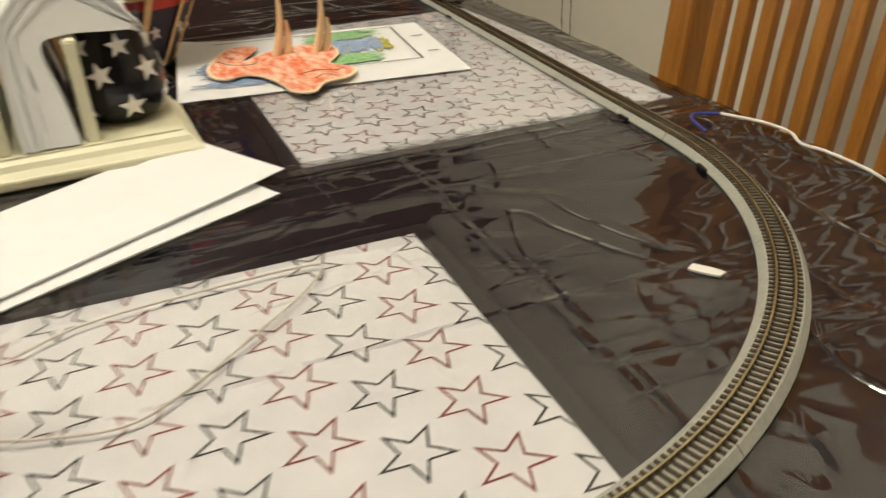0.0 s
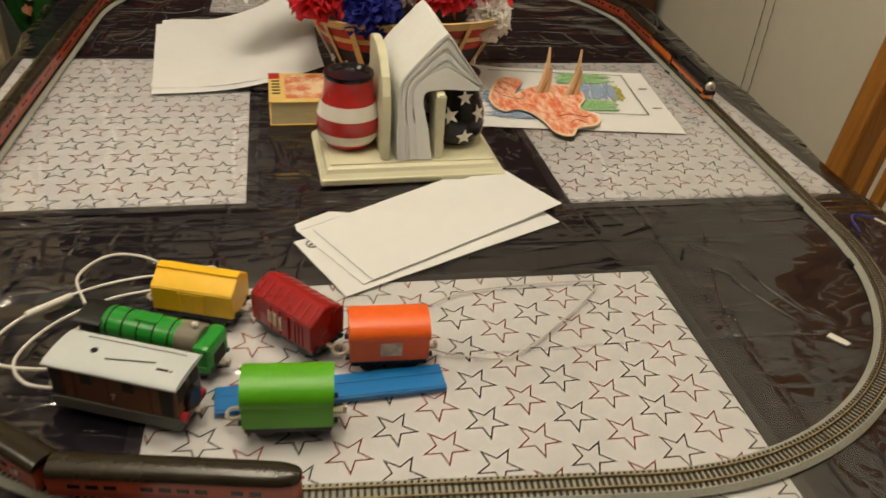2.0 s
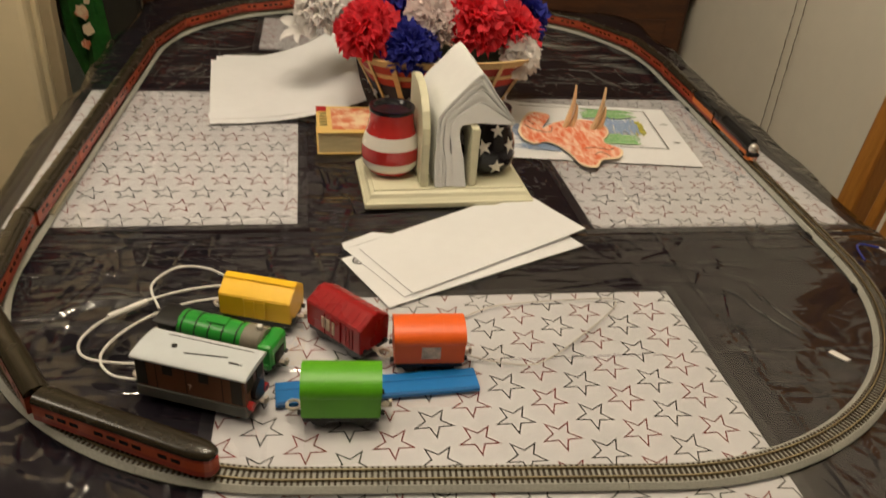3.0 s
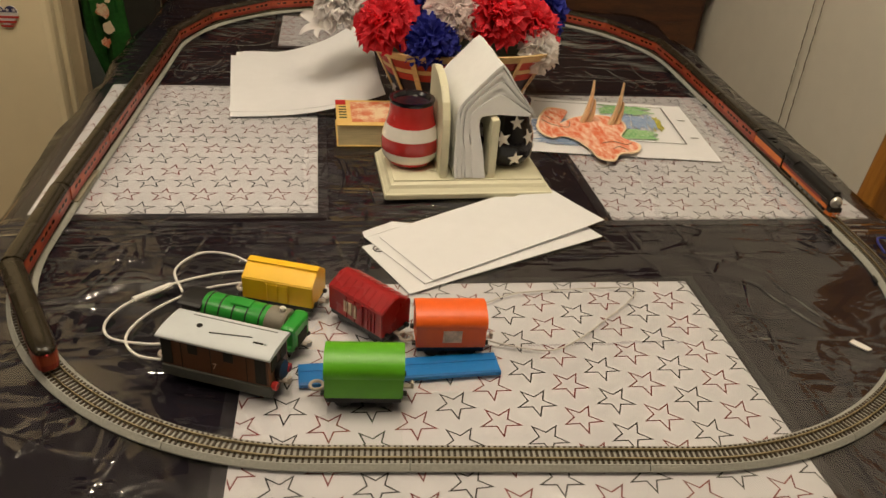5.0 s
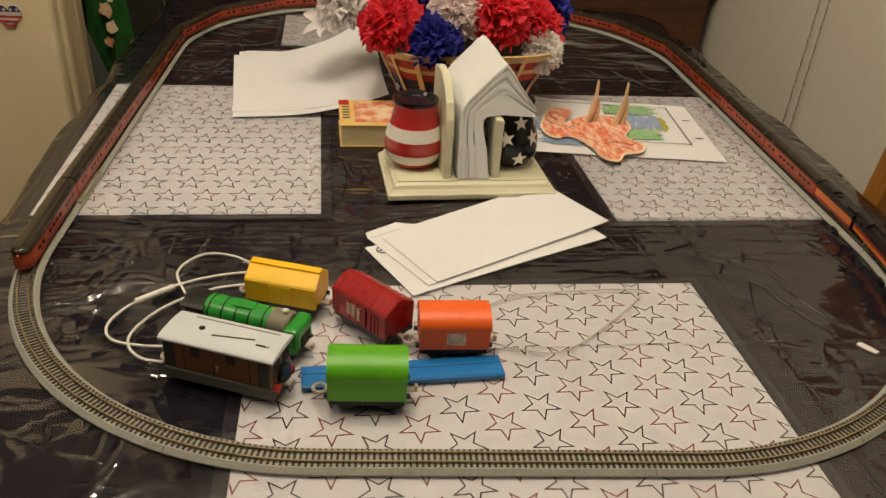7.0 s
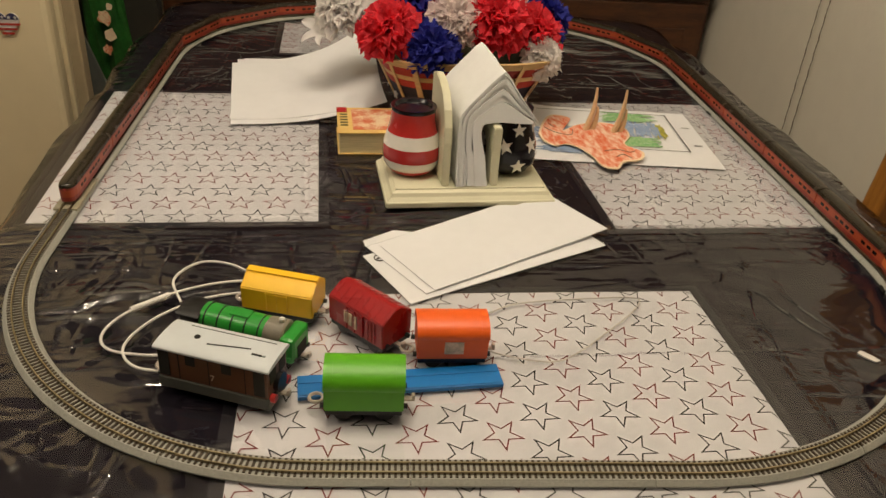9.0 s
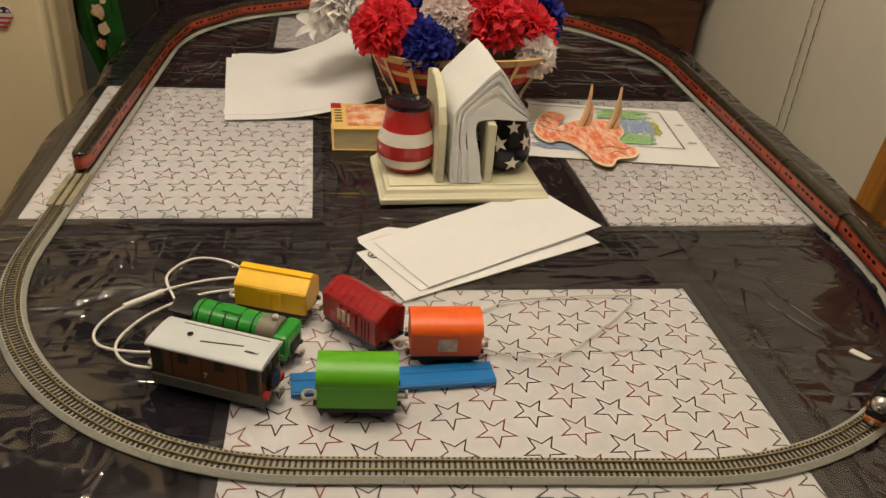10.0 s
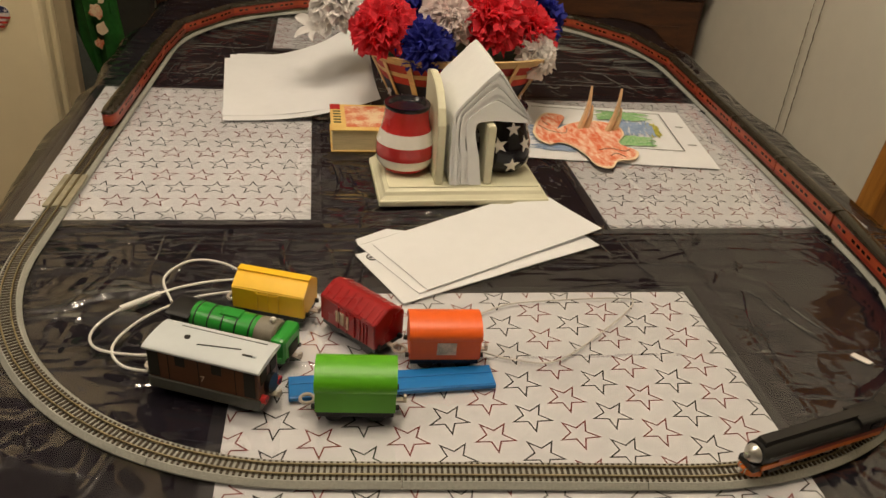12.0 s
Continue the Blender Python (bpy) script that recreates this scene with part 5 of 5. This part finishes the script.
def cutout(m):
    """A coloured card animal lying flat, with two wooden pins clipped on."""
    t = thing("card_cutout", "orange crayoned card animal cut-out lying on the drawing", "paper craft", m)
    outline = [(-0.076, 0.018), (-0.058, 0.060), (-0.034, 0.092), (-0.010, 0.080), (-0.024, 0.052), (-0.038, 0.026), (-0.007, 0.050), (0.034, 0.060), (0.063, 0.040), (0.060, 0.006),
               (0.040, -0.026), (0.056, -0.055), (0.041, -0.080), (0.015, -0.086), (-0.003, -0.108), (-0.021, -0.098), (-0.024, -0.064), (-0.034, -0.034), (-0.048, -0.022), (-0.065, -0.028), (-0.076, -0.010)]
    pts = [tuple(p.xy) for p in smooth_line([(x, y, 0) for x, y in outline + outline[:1]], 5)][:-1]
    part("card", prism(pts, 0.005, 0.0064), "cutout_rim", t, "peach card edge")
    cx, cy = -0.004, -0.004
    part("colouring", prism([((x - cx) * 0.95 + cx, (y - cy) * 0.955 + cy) for x, y in pts], 0.0064, 0.0067), "crayon_orange", t, "orange crayon colouring")
    for line in ([(-0.06, 0.04), (-0.05, 0.02), (-0.03, 0.01), (-0.02, 0.03)], [(0.0, -0.05), (0.02, -0.045), (0.035, -0.055), (0.045, -0.05)], [(0.01, -0.07), (0.022, -0.062), (0.03, -0.075)], [(-0.05, 0.055), (-0.045, 0.04)]):
        part("pen_line", add_tube(bmesh.new(), smooth_line([(x, y, 0.0068) for x, y in line], 5), 0.0006, 5), "toy_brown", t, "brown drawn line")
    for x, y, lean in ((0.000, 0.030, 8), (0.040, 0.020, 10)):
        pin = part("clothes_pin", bmesh.new(), "pin_wood", t)
        pm = pose(x, y, 0.0064, 0, lean, 15)
        for name, h, dx, curve in (("tall_prong", 0.064, 0.0, 0.004), ("short_prong", 0.036, 0.0105, 0.003)):
            b = bmesh.new()
            rows = []
            for k in range(9):
                f = k / 8
                wx, wy = 0.0042 * (1 - 0.72 * f ** 1.5), 0.0036 * (1 - 0.55 * f)
                ox = dx + curve * math.sin(math.pi * f) - 0.0
                rows.append([b.verts.new(pm @ Vector((ox + wx * c, wy * s, h * f))) for c, s in ((-1, -0.6), (-0.6, -1), (0.6, -1), (1, -0.6), (1, 0.6), (0.6, 1), (-0.6, 1), (-1, 0.6))])
            for p, q in zip(rows, rows[1:]):
                for j in range(8):
                    b.faces.new((p[j], p[(j + 1) % 8], q[(j + 1) % 8], q[j]))
            b.faces.new(rows[0][::-1])
            b.faces.new(rows[-1])
            part(name, b, "pin_wood", pin, "birch wood prong", smooth=True)


# ---- chair, fridge, hutch, small wall things ----
def chair(m):
    """A slat-back oak chair; the back stands in the plane x = 0 and leans outward."""
    t = thing("dining_chair", "golden oak dining chair with a slatted back", "chair", m)
    lean = Matrix.Rotation(radians(5.5), 4, "Y")
    zs = FLOOR_Z

    def leaned(bm):
        bm.transform(Matrix.Translation((0, 0, -0.29)) @ lean @ Matrix.Translation((0, 0, 0.29)))
        return bm
    part("seat", box(-0.42, 0.0, -0.19, 0.19, -0.325, -0.285, 0.008), "oak", t)
    for y in (-0.172, 0.172):
        part("back_post", leaned(box(-0.018, 0.020, y - 0.020, y + 0.020, -0.29, 0.36, 0.006)), "oak", t)
        part("leg", cyl((-0.02, y, zs), (-0.02, y, -0.32), 0.018, 14), "oak", t)
        part("leg", cyl((-0.39, y * 0.95, zs), (-0.39, y * 0.95, -0.32), 0.018, 14), "oak", t)
    for k in range(8):
        y = -0.1225 + 0.035 * k
        part("slat", leaned(box(-0.006, 0.007, y - 0.0090, y + 0.0090, -0.25, 0.31, 0.003)), "oak", t)
    part("top_rail", leaned(box(-0.014, 0.016, -0.195, 0.195, 0.30, 0.38, 0.01)), "oak", t)
    part("lower_rail", leaned(box(-0.010, 0.012, -0.155, 0.155, -0.275, -0.235, 0.005)), "oak", t)


def fridge():
    t = thing("refrigerator", "almond enamelled refrigerator with a flag heart magnet", "refrigerator", pose(0, 0, 0))
    x1, y0 = FRIDGE_X, FRIDGE_Y
    part("cabinet", box(x1 - 0.75, x1, y0 + 0.010, y0 + 0.030, FLOOR_Z, 1.0, 0.003), "fridge", t)
    part("door", box(x1 - 0.75, x1 - 0.004, y0 - 0.04, y0 + 0.008, FLOOR_Z + 0.08, 0.99, 0.012), "fridge", t)
    hx, hz = FRIDGE_HEART
    g = thing("heart_magnet", "small heart-shaped magnet in flag colours", "magnet", pose(hx, y0 - 0.041, hz))
    pts = []
    for k in range(40):
        a = 2 * math.pi * k / 40
        pts.append((0.0015 * 16 * math.sin(a) ** 3 * 0.95, 0.0015 * (13 * math.cos(a) - 5 * math.cos(2 * a) - 2 * math.cos(3 * a) - math.cos(4 * a))))
    up = pose(0, 0, 0, 90)
    part("heart", prism(pts, 0.0, 0.003, up), "petal_white", g)
    part("blue_field", prism([(x * 0.97, y) for x, y in pts if y > 0.004], 0.003, 0.0036, up), "magnet_blue", g, "navy field with stars")
    for k, (z, hw) in enumerate(((-0.001, 0.0225), (-0.010, 0.0165), (-0.018, 0.0095))):
        part("red_stripe", prism([(-hw, z - 0.004), (hw, z - 0.004), (hw + 0.0025, z), (-hw - 0.0025, z)], 0.003, 0.0035, up), "wicker_red", g, "red stripe")
    for k in range(4):
        b = prism([(x - 0.017 + 0.0113 * k, y + 0.010) for x, y in star_points(0.0042)], 0.0036, 0.0040, up)
        part("star", b, "petal_white", g)


def hanging_things():
    x, y = FRIDGE_X, FRIDGE_Y
    tagged(part("door_jamb", box(x - 0.03, x + 0.012, y + 0.06, y + 0.10, FLOOR_Z, 1.65, 0.004), "trim"), "beige door trim beside the refrigerator", "trim", kind="structure")
    # plain panel added for the darkness behind the bag, shade put into its colour
    tagged(part("recess_shade_panel", box(x - 0.2, x + 0.10, y + 0.40, y + 0.46, FLOOR_Z, 1.65), "dark"), "near-black panel for the shaded gap behind the hanging things", "wall", kind="structure")
    b = thing("cutting_board", "grey hanging cutting board with a round hole", "cutting board", pose(x - 0.062, y + 0.28, -0.205, 0, -16, 0))
    pts = [(-0.018, 0.16), (0.018, 0.16), (0.022, 0.10), (0.045, 0.05), (0.05, -0.16), (-0.05, -0.16), (-0.045, 0.05), (-0.022, 0.10)]
    part("board", prism(pts, 0, 0.010, pose(0, 0, 0.05, 90)), "board", b)
    part("hole", cyl((0, -0.0115, 0.175), (0, 0.0, 0.175), 0.010, 16), "dark", b)
    g = thing("shopping_bag", "dark green printed bag hanging on a hook", "bag", pose(x - 0.022, y + 0.345, -0.06))
    bm = bmesh.new()
    rows = []
    for j in range(12):
        zz = 0.45 - 0.75 * j / 11
        rows.append([bm.verts.new((-0.055 + 0.03 * j / 11 + 0.10 * i / 10 + 0.01 * noise.noise(Vector((i * 0.5, j * 0.4, 1))), -0.018 * math.sin(math.pi * i / 10) - 0.014 * noise.noise(Vector((i * 0.6, j * 0.5, 7))), zz)) for i in range(11)])
    for a, c in zip(rows, rows[1:]):
        for i in range(10):
            bm.faces.new((a[i], c[i], c[i + 1], a[i + 1]))
    bag = part("bag_side", bm, "bag_green", g, smooth=True)
    so = bag.modifiers.new("thick", "SOLIDIFY")
    so.thickness = 0.004
    rnd = random.Random(9)
    for dx, dz, size, mat in ((0.020, -0.015, 0.020, "book_red"), (0.028, -0.055, 0.018, "cutout_rim"), (0.018, -0.090, 0.014, "book_red"), (-0.040, 0.10, 0.014, "book_yellow"), (0.034, 0.010, 0.010, "cutout_rim")):
        pts = [(size * rnd.uniform(0.55, 1.0) * math.cos(2 * math.pi * i / 11), size * rnd.uniform(0.6, 1.2) * math.sin(2 * math.pi * i / 11)) for i in range(11)]
        part("printed_patch", prism(pts, 0.0, 0.0012, pose(dx, -0.034, dz, 90)), mat, g, "orange printed patch")


def hutch():
    t = thing("hutch", "dark walnut hutch with shelf edges", "cabinet", pose(0, 0, 0))
    x0, x1, y0, y1 = -0.80, WALL_X - 0.03, HUTCH_Y, HUTCH_Y + 0.38
    part("carcass", box(x0, x1, y0 + 0.01, y1, FLOOR_Z, 0.9, 0.004), "hutch", t)
    part("counter", box(x0 - 0.01, x1, y0 - 0.04, y0 + 0.02, 0.035, 0.065, 0.006), "hutch", t, "moulded counter edge")
    part("moulding", box(x0 - 0.005, x1, y0 - 0.02, y0 + 0.02, -0.03, -0.012, 0.004), "hutch", t)
    for k in range(3):
        w = (x1 - x0) / 3
        d = part("door", box(x0 + w * k + 0.015, x0 + w * (k + 1) - 0.015, y0 - 0.008, y0 + 0.012, -0.68, -0.05, 0.004), "hutch", t)
        part("door_panel", box(x0 + w * k + 0.07, x0 + w * (k + 1) - 0.07, y0 - 0.014, y0 - 0.006, -0.60, -0.12, 0.003), "hutch", d)
        part("knob", lathe([(0.004, 0), (0.011, 0.010), (0.008, 0.018)], 14, pose(x0 + w * k + 0.04, y0 - 0.008, -0.3, 90)), "steel", d, "small metal knob")


def wall_cords():
    for dy in (0.0, -0.035):
        p, q = CORD_TOP, CORD_LOW
        pts = [(WALL_X - 0.012, p[0] + dy + (q[0] - p[0]) * k / 60 + 0.0012 * math.sin(k * 2.1), p[1] + (q[1] - p[1]) * k / 60) for k in range(61)]
        tagged(part("blind_cord", add_tube(bmesh.new(), pts, 0.0014, 6), "cord"), "thin twisted brown cord hanging on the wall", "cord", group="cords on the wall")


def flowers(m):
    spec = [(-0.115, -0.045, 0.135, -35, -25, "petal_red", 0.046, "ruffled red cloth carnation"), (-0.062, -0.075, 0.118, -48, -8, "petal_blue", 0.040, "ruffled deep blue cloth carnation"),
            (-0.025, -0.050, 0.150, -40, 0, "petal_pink", 0.042, "ruffled pale pink cloth carnation"), (0.030, -0.050, 0.150, -40, 8, "petal_red", 0.050, "ruffled red cloth carnation"),
            (0.095, -0.030, 0.128, -30, 28, "petal_red", 0.046, "ruffled red cloth carnation"), (0.100, -0.060, 0.104, -50, 20, "petal_white", 0.034, "ruffled white cloth carnation"),
            (0.128, 0.010, 0.140, -15, 35, "petal_blue", 0.040, "ruffled deep blue cloth carnation"), (0.078, 0.020, 0.168, -20, 10, "petal_blue", 0.042, "ruffled deep blue cloth carnation"),
            (0.060, 0.0, 0.165, -30, 8, "petal_white", 0.040, "ruffled white cloth carnation"), (-0.080, 0.010, 0.160, -25, -12, "petal_blue", 0.042, "ruffled deep blue cloth carnation"),
            (-0.040, 0.020, 0.172, -20, -5, "petal_red", 0.044, "ruffled red cloth carnation"), (0.015, 0.030, 0.180, -15, 0, "petal_white", 0.046, "ruffled white cloth carnation"),
            (-0.155, 0.075, 0.135, -25, -25, "petal_white", 0.052, "ruffled white cloth carnation"), (-0.010, 0.08, 0.165, 15, 0, "petal_red", 0.046, "ruffled red cloth carnation")]
    for k, (x, y, z, rx, ry, mat, r, label) in enumerate(spec):
        carnation(m @ pose(x, y, z, -rx, ry, 0), mat, r, k, label)
    lily(m @ pose(-0.185, 0.080, 0.100, 25, -45, 0) @ Matrix.Scale(0.8, 4))


# ---- build ----
room()
table()
cover("tablecloth", "cloth", 0.0, -0.0045, 0.20, 0.004, "dark navy cloth over the table", "tablecloth", 0.001)
film = cover("plastic_cover", "film", 0.004, -0.0004, 0.12, 0.014, "clear wrinkled plastic sheet over the cloth and mats", "table cover", 0.004)
film.visible_shadow = False
placemat(-0.430, 0.002, 0.104, 0.391, -0.5, False, math.pi, "white laminated placemat with black and maroon star outlines", (0.0185, 0.0095, 0.066, 0.0404), 0.011)
placemat(-0.680, -0.374, 0.538, 0.957, 0.6, True, 0.0, "white laminated placemat with star outlines beside the shakers", (0.001, 0.0005, 0.066, 0.0420))
placemat(-0.033, 0.297, 0.522, 0.949, 0.6, True, math.pi, "white laminated placemat with star outlines under the drawing", (-0.004, -0.009, 0.066, 0.0420))
placemat(-0.449, -0.060, 1.184, 1.397, 0, False, 0.0, "white laminated placemat with star outlines beyond the basket", (-0.0095, -0.004, 0.068, 0.0406))
railway()
van("toy_green_van", "bright green toy van with a round roof", "toy_green", pose(*GREEN_VAN), l=0.060, eave=0.031, top=0.045)
van("toy_orange_van", "orange toy van with a round roof and worn label", "toy_orange", pose(*ORANGE_VAN), l=0.059, eave=0.031, top=0.043)
van("toy_red_van", "dark red toy boxcar with a ribbed roof", "toy_red", pose(*RED_VAN), l=0.066, eave=0.036, top=0.045, style="ribbed")
van("toy_yellow_van", "yellow toy van with a ridged roof", "toy_yellow", pose(*YELLOW_VAN), l=0.066, eave=0.033, top=0.042, style="gable")
tram_engine(pose(*TRAM))
steam_toy(pose(*STEAMER) @ Matrix.Translation((-0.005, -0.002, 0)) @ Matrix.Diagonal((1.12, 1, 0.82, 1)))
blue_track(pose(*BLUE_TRACK))
envelope(-0.192, 0.468, 0.0002, 25.5, 0.250, 0.098, "white envelope at the bottom of the heap with a printed ring", mark=True)
envelope(-0.189, 0.493, 0.0016, 31.0, 0.246, 0.105, "white envelope with its flap folded open", flap=True)
envelope(-0.177, 0.490, 0.0032, 29.2, 0.242, 0.098, "white long envelope on top of the heap", bend=0.002)
for k in range(3):
    loose_sheet(PAPERS[0] + (0.004, -0.003, 0.0)[k], PAPERS[1] + (0.010, -0.010, 0.004)[k], 0.0006 + 0.0008 * k, PAPERS[2] + (-2.5, 2.0, 0)[k], 0.030, 0.060, "blank white paper sheet curling up at one side", k)
napkin_holder(pose(*HOLDER))
napkins(pose(*HOLDER))
HM = pose(*HOLDER)
striped_pot(HM @ pose(-0.068, 0.004, 0.0202))
starry_pot(HM @ pose(0.051, 0.006, 0.0202, 0, 0, 20))
cover_book(pose(*BOOK))
basket(pose(*BASKET))
flowers(pose(*BASKET))
drawing(pose(*DRAWING))
cutout(pose(*CUTOUT))
chair(pose(*CHAIR))
fridge()
hanging_things()
hutch()
wall_cords()
cord_thing("earphone_cable", "white cable lying in loose loops with an inline plug", "cable",
           [(-0.378, 0.381, 0.004), (-0.423, 0.411, 0.004), (-0.455, 0.437, 0.005), (-0.485, 0.436, 0.008), (-0.505, 0.411, 0.005), (-0.493, 0.375, 0.003)], 0.0012, "cable")
cord_thing("earphone_cable", "white cable lying in loose loops with an inline plug", "cable",
           [(-0.383, 0.404, 0.0025), (-0.443, 0.411, 0.0025), (-0.493, 0.394, 0.004), (-0.533, 0.363, 0.004), (-0.550, 0.333, 0.003), (-0.542, 0.309, 0.003), (-0.511, 0.299, 0.003), (-0.478, 0.299, 0.003)], 0.0012, "cable")
tagged(part("inline_plug", cyl((-0.534, 0.363, 0.004), (-0.505, 0.386, 0.004), 0.0028, 14), "cable", smooth=True), "white inline plug of the cable", "plug")
cord_thing("earphone_cable", "white cable lying in loose loops with an inline plug", "cable",
           [(-0.423, 0.394, 0.0025), (-0.473, 0.381, 0.003), (-0.511, 0.351, 0.003), (-0.529, 0.313, 0.003), (-0.516, 0.285, 0.003), (-0.483, 0.275, 0.003)], 0.0012, "cable")
bud = thing("earbud", "small white earbud at the end of the cable", "earbud", pose(-0.400, 0.407, 0.0062, 0, 90, 25))
part("shell", lathe([(0.001, -0.004), (0.0045, -0.003), (0.0060, 0.001), (0.0050, 0.006), (0.0025, 0.009)], 16), "cable", bud, smooth=True)
part("stem", cyl((0.003, 0, 0.002), (0.0045, 0.014, 0.002), 0.0016, 10), "cable", bud)
cord_thing("thin_wire", "thin pale grey wire lying in a loop", "wire",
           [(-0.215, 0.351, 0.001), (-0.181, 0.367, 0.0012), (-0.121, 0.373, 0.0012), (-0.067, 0.374, 0.0012), (-0.059, 0.367, 0.0012), (-0.076, 0.346, 0.0012), (-0.108, 0.318, 0.0012), (-0.141, 0.291, 0.0012), (-0.168, 0.278, 0.0012), (-0.201, 0.285, 0.0012), (-0.226, 0.293, 0.004)], 0.0008, "wire_grey")
cord_thing("feeder_wire", "blue and white feeder wire beside the track", "wire",
           [(0.258, 0.432, 0.003), (0.265, 0.457, 0.004), (0.275, 0.465, 0.004), (0.291, 0.455, 0.005)], 0.0012, "wire_blue")
cord_thing("feeder_wire", "white feeder wire running over the table edge", "wire",
           [(0.291, 0.455, 0.005), (0.303, 0.422, 0.006), (0.305, 0.397, 0.006), (0.299, 0.379, 0.004), (0.303, 0.357, 0.004), (0.313, 0.317, -0.004), (0.323, 0.277, -0.03)], 0.0012, "cable")
tag = tagged(part("paper_tag", prism([(-0.009, -0.003), (-0.002, -0.004), (0.008, -0.0035), (0.010, 0.002), (0.003, 0.0035), (-0.008, 0.0035)], 0.0, 0.0012), "tape"), "small torn white paper tag", "tag")
tag.matrix_world = pose(*TAG)


# ---- what moves ----
def train_front(t):
    """Distance of the engine's nose along the loop."""
    return TRAIN_AT[0] + TRAIN_AT[1] * t + TRAIN_AT[2] * t * t


def motions():
    units = [(locomotive(), LOCO), (tender(), TENDER)]
    first = passenger_car()
    for k in range(CARS - 1):
        units.append((first if k == 0 else copy_thing(first, Matrix()), CAR))
    units.append((passenger_car(True), CAR))
    back = 0.0
    for ob, length in units:
        mid = back + length / 2
        rows = []
        for k in range(49):
            t = k / 4
            s = train_front(t) - mid
            a, b = on_track(s + length * 0.34), on_track(s - length * 0.34)
            d = b - a
            rows.append((t, Matrix.Translation((a + b) / 2) @ Matrix.Rotation(math.atan2(d.y, d.x), 4, "Z")))
        walk(ob, rows)
        back += length


motions()
